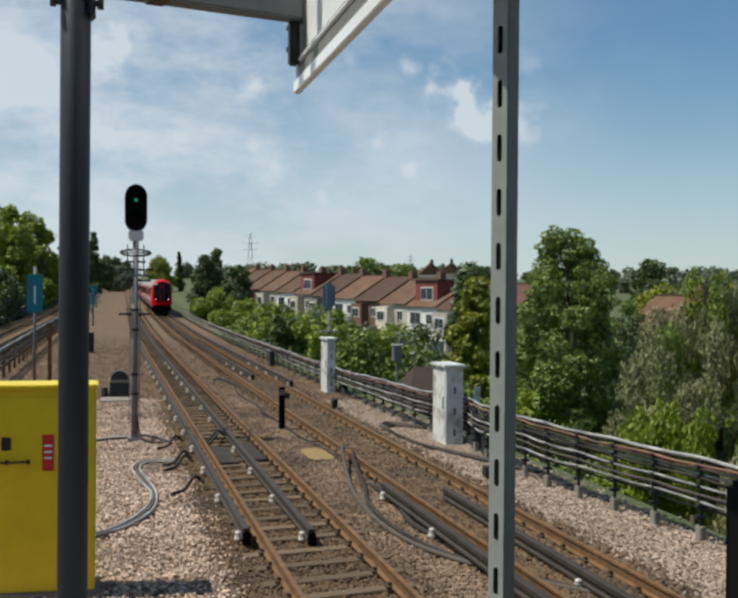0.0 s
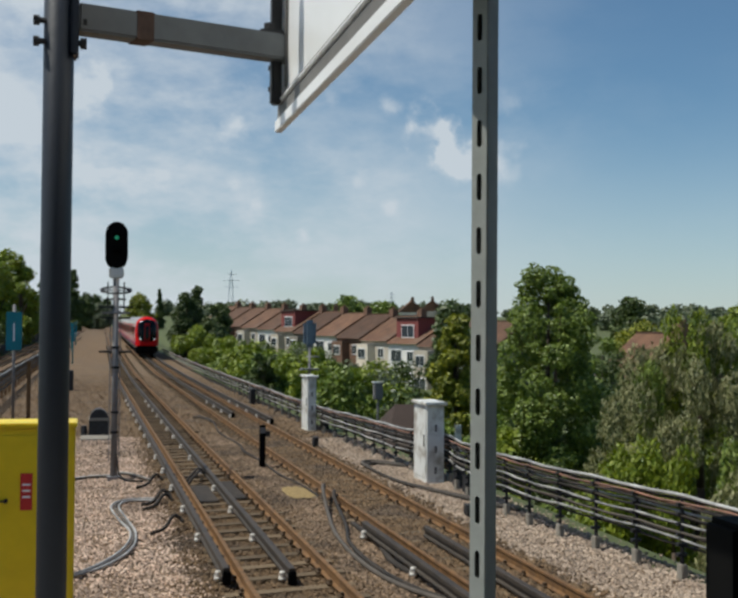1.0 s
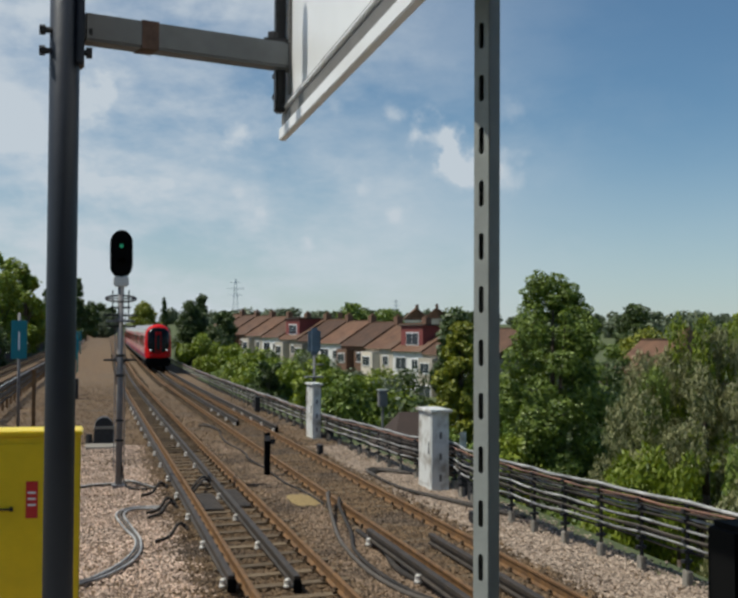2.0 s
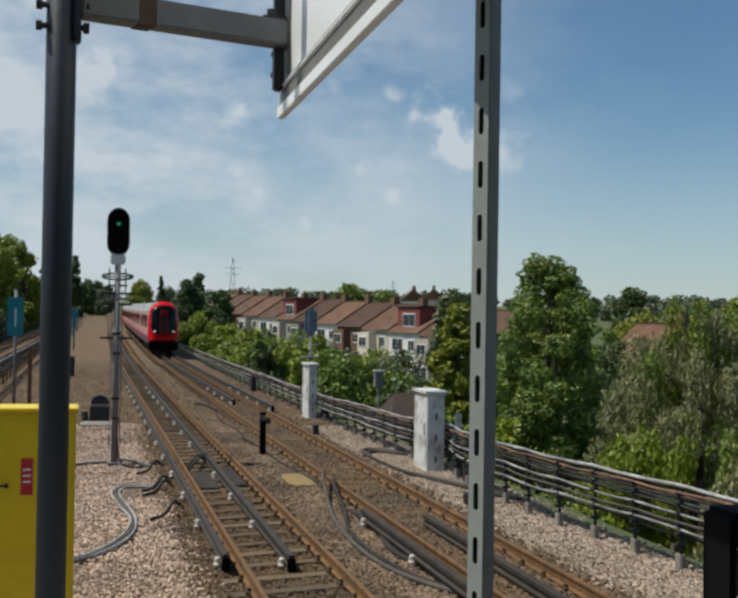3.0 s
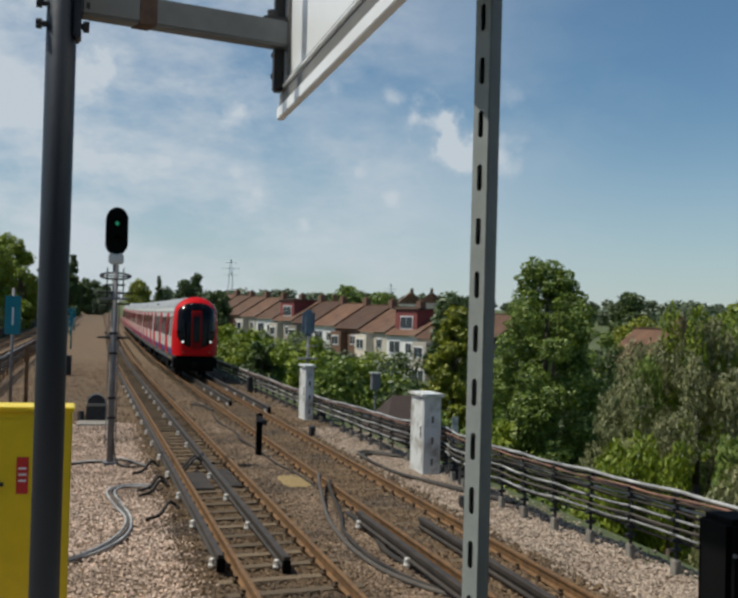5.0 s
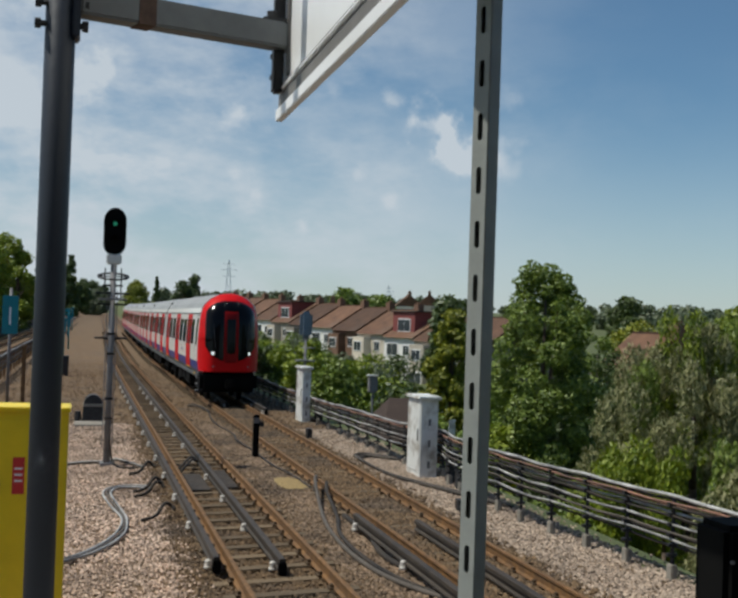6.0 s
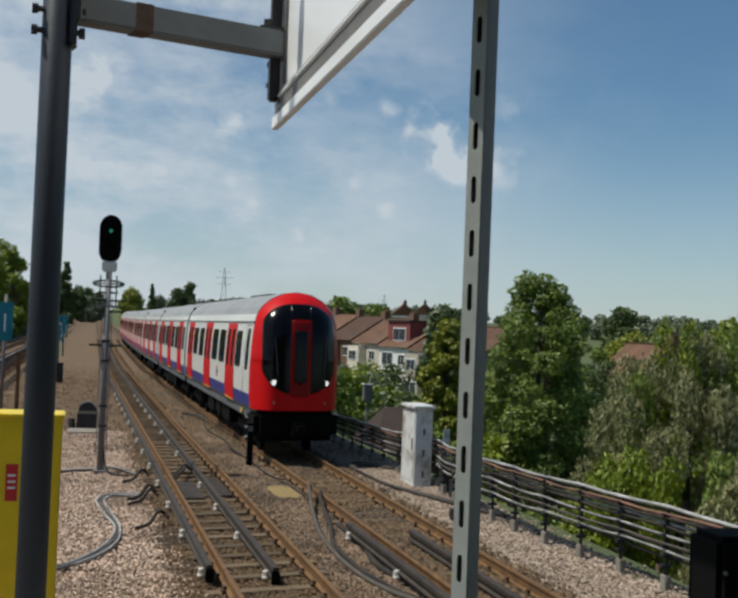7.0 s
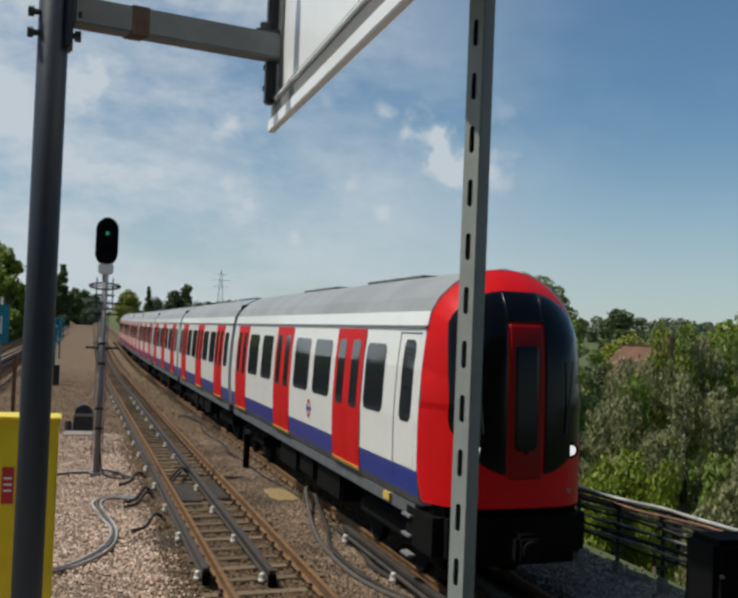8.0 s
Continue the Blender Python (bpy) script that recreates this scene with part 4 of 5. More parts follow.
def low_cable_run():
    """The run along the other side of the trodden path."""
    r = thing("cable_run", "low run of dark and pale cables beside the path", "cable run")
    ys = [24 + k * 1.5 for k in range(64)] + [125, 140, 160, 190, 230]
    for m, lev, dx in (("silver_cable", 1.02, 0.0), ("black_cable", 0.93, 0.05), ("black_cable", 0.84, -0.03), ("cable", 0.72, 0.03), ("black_cable", 0.58, 0.0), ("black_cable", 0.42, 0.04)):
        bm = bmesh.new()
        tube(bm, [(-3.42 + dx + bend(y), y, BED + lev + rise(y) + 0.02 * math.sin(y * 1.1 + lev * 9)) for y in ys], 0.035, 6)
        part("cable", bm, M[m], r, "", True)
    for k in range(44):
        y = 25 + k * 2.4
        x = -3.45 + bend(y)
        bm = bmesh.new()
        box(bm, x - 0.05, x + 0.05, y - 0.05, y + 0.05, BED - 0.1 + rise(y), BED + 1.0 + rise(y), 0.008)
        part("post", bm, M["rust"], r, "rusty brown post")


low_cable_run()

for x, y in ((6.15, 18.2),):
    s = thing("junction_box", "small dark cable box on the ballast", "equipment box", at=(x, y, BED))
    bm = bmesh.new()
    box(bm, -0.09, 0.09, -0.12, 0.12, 0, 0.16, 0.02)
    part("body", bm, M["bracket"], s)
    bm = bmesh.new()
    box(bm, -0.10, 0.10, -0.13, 0.13, 0.16, 0.18, 0.006)
    part("lid", bm, M["bracket"], s)


def lineside_hut():
    h = thing("lineside_hut", "small hut with a brown hipped roof below the bank", "hut", at=(10.0, 36, -1.75))
    bm = bmesh.new()
    box(bm, -0.95, 0.95, -1.5, 1.5, -0.5, 1.05)
    part("wall", bm, M["brick"], h)
    bm = bmesh.new()
    v = [bm.verts.new(p) for p in ((-1.1, -1.7, 1.0), (1.1, -1.7, 1.0), (1.1, 1.7, 1.0), (-1.1, 1.7, 1.0), (-0.35, 0.2, 2.2), (0.55, 0.2, 2.2))]
    for f in ((0, 1, 5, 4), (1, 2, 5), (2, 3, 4, 5), (3, 0, 4), (3, 2, 1, 0)):
        bm.faces.new([v[i] for i in f])
    part("roof", bm, M["hutroof"], h)


lineside_hut()


# ---- platform end: pole, strut, sign ----
def platform():
    bm = bmesh.new()
    box(bm, -5.5, 1.29, -40, 4.4, 0.95, 1.12, 0.02)
    p = part("platform", bm, M["platform"], None, "grey paved platform end with a concrete edge")
    tagged(p, category="platform", kind="structure")
    bm = bmesh.new()
    box(bm, -5.4, 1.1, -40, 4.2, BED - 0.3, 0.948)
    part("platform_wall", bm, M["concrete"], p)


platform()


def unseen_sky_blockers():
    """Unseen station of this platform and footbridge, added behind the viewer to block sky."""
    b = thing("station_building", "unseen brick station with a canopy, added to block sky light", "building", at=(-2.5, -14, BED))
    for name, q, m in (("wall", (-9.0, 3.7, -26, -1, 1.3, 13.5), "brick"), ("roof", (-9.5, 4.2, -26.5, -0.5, 13.5, 14.1), "t_roof"), ("canopy", (-3.2, 3.6, -1, 15.2, 4.75, 5.0), "concrete")):
        bm = bmesh.new()
        box(bm, *q, 0.03)
        part(name, bm, M[m], b)
    for y in (2.0, 8.0):
        bm = bmesh.new()
        cyl(bm, (1.0, y, 1.28), (1.0, y, 4.75), 0.09, seg=12)
        part("canopy_column", bm, M["polegrey"], b)
    # added out of view, tall and wide to darken faces turned this way
    w = thing("footbridge", "unseen brick footbridge over the tracks, added to block sky light", "footbridge", at=(4.5, -8, BED))
    for name, q, m in (("span", (-14, 12, -2, 2, 4.7, 11.5), "fence"), ("tower", (4.2, 14, -6, 3, 0, 13.0), "brick")):
        bm = bmesh.new()
        box(bm, *q, 0.03)
        part(name, bm, M[m], w)


unseen_sky_blockers()


def near_pole():
    s = thing("sign_pole", "round dark grey steel pole carrying a bracket arm", "pole", at=(-0.0915, 3.45, 0.245))
    s.scale = (1.5, 1.5, 1.5)
    bm = bmesh.new()
    cyl(bm, (0, 0, 0.583), (0.0, 0, 3.2), 0.0285, seg=32)
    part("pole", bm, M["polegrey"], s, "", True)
    bm = bmesh.new()
    box(bm, -0.07, 0.07, -0.07, 0.07, 0.583, 0.598, 0.004)
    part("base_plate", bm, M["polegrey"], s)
    for z in (2.335, 2.295):
        bm = bmesh.new()
        cyl(bm, (-0.043, -0.012, z), (0.046, -0.012, z), 0.006, seg=8)
        cyl(bm, (-0.047, -0.012, z), (-0.036, -0.012, z), 0.010, seg=6)
        cyl(bm, (0.040, -0.012, z), (0.052, -0.012, z), 0.011, seg=6)
        part("bolt", bm, M["bracket"], s)
    bm = bmesh.new()
    box(bm, 0.022, 0.037, -0.03, 0.03, 2.27, 2.45, 0.004)
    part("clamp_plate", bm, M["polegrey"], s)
    bm = bmesh.new()
    a, b = Vector((0.03, 0.0, 2.345)), Vector((0.475, 0.14, 2.345))
    d = (b - a).normalized()
    n = Vector((-d.y, d.x, 0))
    q = [p + n * sx * 0.025 + Vector((0, 0, sz)) for p in (a, b) for sx in (-1, 1) for sz in (-0.027, 0.027)]
    v = [bm.verts.new(p) for p in q]
    for f in ((0, 1, 3, 2), (4, 6, 7, 5), (0, 4, 5, 1), (2, 3, 7, 6), (1, 5, 7, 3), (0, 2, 6, 4)):
        bm.faces.new([v[i] for i in f])
    bmesh.ops.bevel(bm, geom=bm.edges[:], offset=0.004, segments=2, affect="EDGES")
    arm = part("bracket_arm", bm, M["arm"], s, "grey square arm with a rust patch")
    bm = bmesh.new()
    p0, p1 = a + d * 0.115, a + d * 0.150
    q = [p + n * sx * 0.0262 + Vector((0, 0, sz)) for p in (p0, p1) for sx in (-1, 1) for sz in (-0.0282, 0.0282)]
    v = [bm.verts.new(p) for p in q]
    for f in ((0, 1, 3, 2), (4, 6, 7, 5), (0, 4, 5, 1), (2, 3, 7, 6), (1, 5, 7, 3), (0, 2, 6, 4)):
        bm.faces.new([v[i] for i in f])
    part("rusted_band", bm, M["patch"], arm, "rust-brown band")
    bm = bmesh.new()
    cyl(bm, b + Vector((-0.05, -0.015, 0.02)), b + Vector((-0.05, -0.015, 0.05)), 0.012, seg=6)
    box(bm, b.x - 0.07, b.x - 0.02, b.y - 0.03, b.y + 0.01, b.z + 0.025, b.z + 0.035)
    part("bolt", bm, M["bracket"], arm)


near_pole()


def slotted_strut():
    s = thing("slotted_strut", "grey slotted steel strut standing upright", "strut", at=(0.7215, 2.1, 1.156))
    # front face with slots, as a strip with holes, and two side flanges
    w, d, pitch, sl, sw = 0.034, 0.034, 0.102, 0.052, 0.0115
    bm = bmesh.new()
    n = 30
    hw = w / 2
    for k in range(n):
        z0 = k * pitch
        za, zb = z0 + (pitch - sl) / 2, z0 + (pitch + sl) / 2
        arc = 6
        hole = [(sw / 2 * math.cos(a), zb - sw / 2 + sw / 2 * math.sin(a)) for a in [math.pi * i / arc for i in range(arc + 1)]]
        hole += [(sw / 2 * math.cos(a), za + sw / 2 + sw / 2 * math.sin(a)) for a in [math.pi + math.pi * i / arc for i in range(arc + 1)]]
        m = len(hole)
        half = m // 2
        hv = [bm.verts.new((x, 0, z)) for x, z in hole]
        tr, tl, bl, br = [bm.verts.new(p) for p in ((hw, 0, z0 + pitch), (-hw, 0, z0 + pitch), (-hw, 0, z0), (hw, 0, z0))]
        bm.faces.new([tr] + hv[:half][::1] + [tl])
        bm.faces.new([tl, hv[half - 1], hv[half], bl])
        bm.faces.new([bl] + hv[half:] + [br])
        bm.faces.new([br, hv[-1], hv[0], tr])
    bmesh.ops.remove_doubles(bm, verts=bm.verts, dist=1e-5)
    bmesh.ops.recalc_face_normals(bm, faces=bm.faces)
    bmesh.ops.solidify(bm, geom=bm.faces[:], thickness=0.0025)
    ang = radians(-54)
    rot = Matrix.Rotation(ang, 4, "Z")
    bmesh.ops.transform(bm, matrix=rot, verts=bm.verts)
    part("slotted_face", bm, M["postgrey"], s)
    for sx, dep in ((1, 1), (-1, 1)):
        bm = bmesh.new()
        box(bm, sx * hw - 0.0013, sx * hw + 0.0013, 0.0, d, 0, n * pitch, 0.0006)
        bmesh.ops.transform(bm, matrix=rot, verts=bm.verts)
        part("flange", bm, M["postgrey"], s)
    bm = bmesh.new()
    box(bm, -hw, hw, d - 0.002, d, 0, n * pitch)
    bmesh.ops.transform(bm, matrix=rot, verts=bm.verts)
    part("back_strip", bm, M["bracket"], s)
    bm = bmesh.new()
    box(bm, -0.05, 0.05, -0.05, 0.06, -0.034, 0.004, 0.003)
    part("base_plate", bm, M["postgrey"], s)


slotted_strut()


def hanging_sign():
    s = thing("platform_sign_board", "white enamel sign board overhead, its frame rails coloured as shaded", "sign", at=(0.585, 3.75, 3.5105))
    s.scale = (1.5, 1.5, 1.5)
    y0 = -1.45
    # the lower rails are flat; the shade of their recess is in the grey
    for name, x0, x1, ya, z0, z1, m, lab in (("bottom_lip", 0.0, 0.016, 0.0, 0.0, 0.026, "signwhite", "white lower edge"), ("bottom_rail", 0.005, 0.020, -0.002, 0.0262, 0.058, "signgrey", "frame rail with underside shade put into its grey"),
                                             ("bead", 0.000, 0.018, -0.004, 0.0584, 0.066, "signwhite", ""), ("inner_rail", 0.008, 0.022, -0.02, 0.0664, 0.078, "signgrey", ""),
                                             ("panel", 0.012, 0.024, -0.075, 0.0784, 1.0, "signwhite", "bright white enamel panel"), ("end_strip", 0.004, 0.024, 0.0, 0.0664, 1.0, "signwhite", "")):
        bm = bmesh.new()
        a = y0 if name != "end_strip" else -0.018
        box(bm, x0, x1, a, ya, z0, z1, 0.002)
        part(name, bm, M[m], s, lab)
    bm = bmesh.new()
    box(bm, -0.018, 0.0035, -0.068, -0.034, 0.052, 1.0, 0.004)
    part("hanger", bm, M["bracket"], s, "dark hanger bracket")
    bm = bmesh.new()
    box(bm, 0.006, 0.0118, -0.095, -0.080, 0.084, 1.0, 0.001)
    part("stile", bm, M["signgrey"], s)
    for z in (0.09, 0.135):
        bm = bmesh.new()
        cyl(bm, (-0.012, -0.034, z), (-0.012, -0.020, z), 0.008, seg=6)
        part("bolt", bm, M["bracket"], s)


hanging_sign()


def black_box():
    s = thing("monitor_housing", "black rounded equipment housing on the platform edge", "equipment box", at=(1.231, 2.0, 1.12))
    bm = bmesh.new()
    box(bm, -0.062, 0.065, -0.06, 0.06, 0.80, 1.395, 0.012)
    part("housing", bm, M["black"], s)
    bm = bmesh.new()
    box(bm, -0.03, 0.03, -0.03, 0.03, 0, 0.80, 0.004)
    part("stand", bm, M["black"], s)
    for z in (1.33, 1.24):
        bm = bmesh.new()
        cyl(bm, (-0.05, -0.064, z), (-0.05, -0.059, z), 0.004, seg=8)
        part("screw", bm, M["galv"], s)


black_box()


# ---- the train ----
LAT, ALONG = 0.72, 0.97
SEC = [(1.36, 0.98), (1.415, 1.08), (1.455, 1.36), (1.47, 1.90), (1.43, 2.50), (1.36, 2.96), (1.30, 3.15), (1.16, 3.32), (0.90, 3.49), (0.50, 3.63), (0.0, 3.68)]
SEC_Z = [s[1] for s in SEC]


def half_width(z):
    return LAT * float(np.interp(z, SEC_Z, [s[0] for s in SEC])) if z > 0.98 else LAT * 1.39


def car_shell(y0, y1):
    bm = bmesh.new()
    full = [(-x * LAT, z) for x, z in SEC] + [(x * LAT, z) for x, z in SEC[-2::-1]]
    rings = [[bm.verts.new((x, y + SKEW * x, z)) for x, z in full] for y in (y0, y1)]
    n = len(full)
    for k in range(n):
        f = bm.faces.new((rings[0][k], rings[0][(k + 1) % n], rings[1][(k + 1) % n], rings[1][k]))
        zm = (full[k][1] + full[(k + 1) % n][1]) / 2
        f.material_index = 1 if zm > 3.2 else (2 if 1.09 < zm < 1.36 else (3 if zm < 1.09 else 0))
    bm.faces.new(rings[0])
    bm.faces.new(rings[1])
    return mesh_of(bm, "body_shell", [M["t_white"], M["t_roof"], M["t_blue"], M["t_grey"]])


def side_panel(side, y0, y1, z0, z1, proud, material_name, round_=0.0, name="panel"):
    """A panel that follows the curve of the car's side, 4 mm or more proud of it."""
    bm = bmesh.new()
    nz = 20 if round_ else 8
    zs = [z0 + (z1 - z0) * k / nz for k in range(nz + 1)]
    out = []
    for dp in (proud, -0.02):
        ring = []
        for k, z in enumerate(zs):
            e = round_ * (1 - math.sqrt(max(0, 1 - (1 - min(z - z0, z1 - z, round_) / round_) ** 2))) if round_ else 0
            x = half_width(z) + dp
            ring.append([bm.verts.new((side * x, y + SKEW * side * x, z)) for y in (y0 + e, y1 - e)])
        out.append(ring)
    for k in range(nz):
        a, b = out[0][k], out[0][k + 1]
        bm.faces.new((a[0], a[1], b[1], b[0]))
        c, d = out[1][k], out[1][k + 1]
        bm.faces.new((a[0], b[0], d[0], c[0]))
        bm.faces.new((a[1], c[1], d[1], b[1]))
    bm.faces.new((out[0][0][0], out[1][0][0], out[1][0][1], out[0][0][1]))
    bm.faces.new((out[0][-1][0], out[0][-1][1], out[1][-1][1], out[1][-1][0]))
    return mesh_of(bm, name, M[material_name])


_B = [(x, z) for x, z in [(1.46, 0.98)] + SEC[2:]]
_BA = [math.atan2(z - 2.1, x) for x, z in _B]
_BR = [math.hypot(x, z - 2.1) for x, z in _B]


def front_y(x, z):
    """How far the cab's front lies behind its tip, by the distance from the middle towards the section's edge."""
    a = abs(x) / LAT
    t = math.atan2(z - 2.1, max(a, 1e-6))
    r = float(np.interp(t, _BA, _BR)) if t > _BA[0] else 1.12 / max(0.2, abs(math.sin(t)))
    s = min(1.0, math.hypot(a, z - 2.1) / r)
    side = min(1.0, a / 1.46)
    k = s if z > 2.1 else side
    return 0.74 * k ** 5.4 + 0.16 * max(0, (z - 1.2) / 2.48) ** 2 + 0.10 * side ** 2


def front_piece(inside, material_name, proud, name, nu=72, nz=90):
    bm = bmesh.new()
    us, zs = [-1 + 2 * i / nu for i in range(nu + 1)], [1.05 + 2.63 * (1 - (1 - j / nz) ** 1.35) for j in range(nz + 1)]
    made = {}

    def vert(i, j):
        if (i, j) not in made:
            z = zs[j]
            w = half_width(z)
            x = max(-w, min(w, us[i] * 1.462 * LAT)) if j < nz else 0.0
            made[i, j] = bm.verts.new((x, front_y(x, z) - proud + SKEW * x, z))
        return made[i, j]
    for i in range(nu):
        for j in range(nz):
            if inside((us[i] + us[i + 1]) / 2, (zs[j] + zs[j + 1]) / 2):
                bm.faces.new((vert(i, j), vert(i + 1, j), vert(i + 1, j + 1), vert(i, j + 1)))
    bmesh.ops.remove_doubles(bm, verts=bm.verts, dist=1e-4)
    if proud > 0:
        r = bmesh.ops.extrude_face_region(bm, geom=bm.faces[:])
        for v in r["geom"]:
            if isinstance(v, bmesh.types.BMVert):
                v.co.y += proud + 0.01
    return mesh_of(bm, name, M[material_name], True)


def screen_half(side):
    """One wing of the windscreen, between the cab door and the rounded corner."""
    bm = bmesh.new()
    ns, nt_ = 22, 40
    grids = []
    for proud in (0.013, -0.006):
        g_ = []
        for a in range(ns + 1):
            s_ = a / ns
            low = 1.42 + 0.30 * s_ ** 2.2 + 0.16 * s_ ** 12
            xr = 0.225 + 0.64 * s_
            top = 3.40 - 0.42 * xr ** 3 - 0.10 * s_ ** 12
            col = []
            for b in range(nt_ + 1):
                z = low + (top - low) * b / nt_
                edge = 0.815 - 0.13 * max(0, z - 2.55) ** 2 - 0.20 * max(0, z - 3.02) ** 1.5 - 0.45 * max(0, 2.0 - z) ** 1.6
                x = side * (0.225 + (edge - 0.225) * s_) * 1.46 * LAT
                col.append(bm.verts.new((x, front_y(x, z) - proud + SKEW * x, z)))
            g_.append(col)
        grids.append(g_)
    f0, f1 = grids
    for a in range(ns):
        for b in range(nt_):
            bm.faces.new((f0[a][b], f0[a + 1][b], f0[a + 1][b + 1], f0[a][b + 1]))
    for a in range(ns):
        for b in (0, nt_):
            bm.faces.new((f0[a][b], f0[a + 1][b], f1[a + 1][b], f1[a][b]))
    for b in range(nt_):
        for a in (0, ns):
            bm.faces.new((f0[a][b], f0[a][b + 1], f1[a][b + 1], f1[a][b]))
    return mesh_of(bm, "windscreen", M["t_screen"], True)


def in_header(x, z):
    return abs(x) <= 0.215 and 3.06 < z < 3.40


def in_cabdoor(x, z):
    return abs(x) <= 0.205 and 1.36 < z < 3.03


def in_doorpane(x, z):
    return abs(x) <= 0.125 and 1.62 + 0.6 * abs(x) < z < 2.80


def train_car(leading, label):
    length = (17.44 if leading else 15.43) * ALONG
    c = thing("train_car", label, "train car", "cars of the train")
    y0, y1 = (0.84, length - 0.28) if leading else (0.28, length - 0.28)
    part("body_shell", car_shell(y0, y1), None, c)
    if leading:
        cab = part("cab_front", front_piece(lambda x, z: True, "t_red", 0.0, "cab_front"), None, c, "glossy red rounded cab front", True)
        for sx in (-1, 1):
            wing = part("windscreen", screen_half(sx), None, cab, "black wraparound windscreen")
            bm = bmesh.new()
            x0 = sx * 0.50 * LAT * 1.46
            cyl(bm, (x0, front_y(x0, 1.85) - 0.03 + SKEW * x0, 1.85), (x0 * 1.15, front_y(x0, 2.6) - 0.03 + SKEW * x0, 2.65), 0.010, seg=6)
            part("wiper", bm, M["bracket"], wing)
        part("destination_panel", front_piece(in_header, "t_screen", 0.012, "destination_panel"), None, cab)
        part("cab_door", front_piece(in_cabdoor, "t_reddoor", 0.010, "cab_door"), None, cab)
        part("cab_door_pane", front_piece(in_doorpane, "t_screen", 0.018, "cab_door_pane"), None, cab)
        for sx in (-1, 1):
            z, x = 1.66, (0.01 + sx * 0.58) * 1.46 * LAT
            bm = bmesh.new()
            yy = front_y(x, z) + SKEW * x
            cyl(bm, (x, yy - 0.019, z), (x, yy + 0.05, z), 0.058, seg=16)
            part("headlamp", bm, M["t_lamp"], cab, "bright lit headlamp")
            bm = bmesh.new()
            cyl(bm, (x, yy - 0.016, z), (x, yy + 0.05, z), 0.09, seg=16)
            part("lamp_ring", bm, M["black"], cab)
            bm = bmesh.new()
            cyl(bm, (x * 0.97, yy - 0.03, 1.22), (x * 0.97, yy + 0.05, 1.22), 0.028, seg=10)
            part("marker_lamp", bm, M["galv"], cab)
        bm = bmesh.new()
        box(bm, -0.985, 0.985, 0.22, 1.5, 0.36, 1.06, 0.14, skew=SKEW)
        part("front_skirt", bm, M["t_dark"], c)
        bm = bmesh.new()
        box(bm, -0.16, 0.16, -0.22, 0.4, 0.48, 0.80, 0.05, skew=SKEW)
        cyl(bm, (0, -0.3, 0.64), (0, 0, 0.64), 0.10, seg=12)
        part("coupler", bm, M["t_dark"], c)
        for k in range(3):
            bm = bmesh.new()
            box(bm, -1.03, -0.93, 1.1, 1.42, 0.36 + k * 0.22, 0.39 + k * 0.22, 0.005, skew=SKEW)
            part("cab_step", bm, M["galv"], c)
    doors = (4.36, 9.62, 15.02) if leading else (2.5, 7.48, 12.46)
    for side in (-1, 1):
        for dc in doors:
            for e in (-1, 1):
                a, b = (dc - 0.83, dc - 0.008) if e < 0 else (dc + 0.008, dc + 0.83)
                leaf = part("door_leaf", side_panel(side, a, b, 1.08, 2.93, 0.012, "t_red", name="door_leaf"), None, c, "red sliding door leaf")
                part("door_window", side_panel(side, a + 0.19, b - 0.19, 1.86, 2.78, 0.017, "t_glass", 0.06, "door_window"), None, leaf)
            part("door_sill", side_panel(side, dc - 0.83, dc + 0.83, 1.03, 1.078, 0.03, "t_sill", name="door_sill"), None, c, "yellow door sill")
        if leading:
            spans = [(1.12, 1.60, 1.88), (2.40, 3.36, 1.90), (5.52, 6.76, 1.90), (7.16, 8.44, 1.90), (10.86, 12.10, 1.90), (12.62, 13.92, 1.90)]
            gaps = []
        else:
            spans = [(0.72, 1.45, 1.90), (13.5, 14.25, 1.90)]
            gaps = [(3.45, 6.52), (8.44, 11.5)]
        for a, b in gaps:
            mid = (a + b) / 2
            spans += [(a + 0.05, mid - 0.22, 1.90), (mid + 0.22, b - 0.05, 1.90)]
        for a, b, zl in spans:
            part("side_window", side_panel(side, a, b, zl, 2.82 if b - a < 0.6 else 2.75, 0.008, "t_glass", 0.10, "side_window"), None, c, "dark rounded side window")
        if leading:
            for nm, r0, r1, m in (("emblem_ring", 0.10, 0.15, "t_red"),):
                bm = bmesh.new()
                yc, zc = 6.98, 1.62
                ring = []
                for k in range(24):
                    a = k * math.tau / 24
                    ring.append([bm.verts.new((side * (half_width(zc + r * math.sin(a)) + 0.006), yc + r * math.cos(a) + SKEW * side * half_width(zc), zc + r * math.sin(a))) for r in (r0, r1)])
                for k in range(24):
                    u, v = ring[k], ring[(k + 1) % 24]
                    bm.faces.new((u[0], u[1], v[1], v[0]))
                bmesh.ops.solidify(bm, geom=bm.faces[:], thickness=0.003)
                part(nm, bm, M[m], c, "small plain red ring")
            part("emblem_bar", side_panel(side, 6.80, 7.16, 1.59, 1.65, 0.009, "t_blue", name="emblem_bar"), None, c)
            part("cab_side_door", side_panel(side, 0.98, 1.80, 1.375, 2.88, 0.004, "t_white", name="cab_side_door"), None, c)
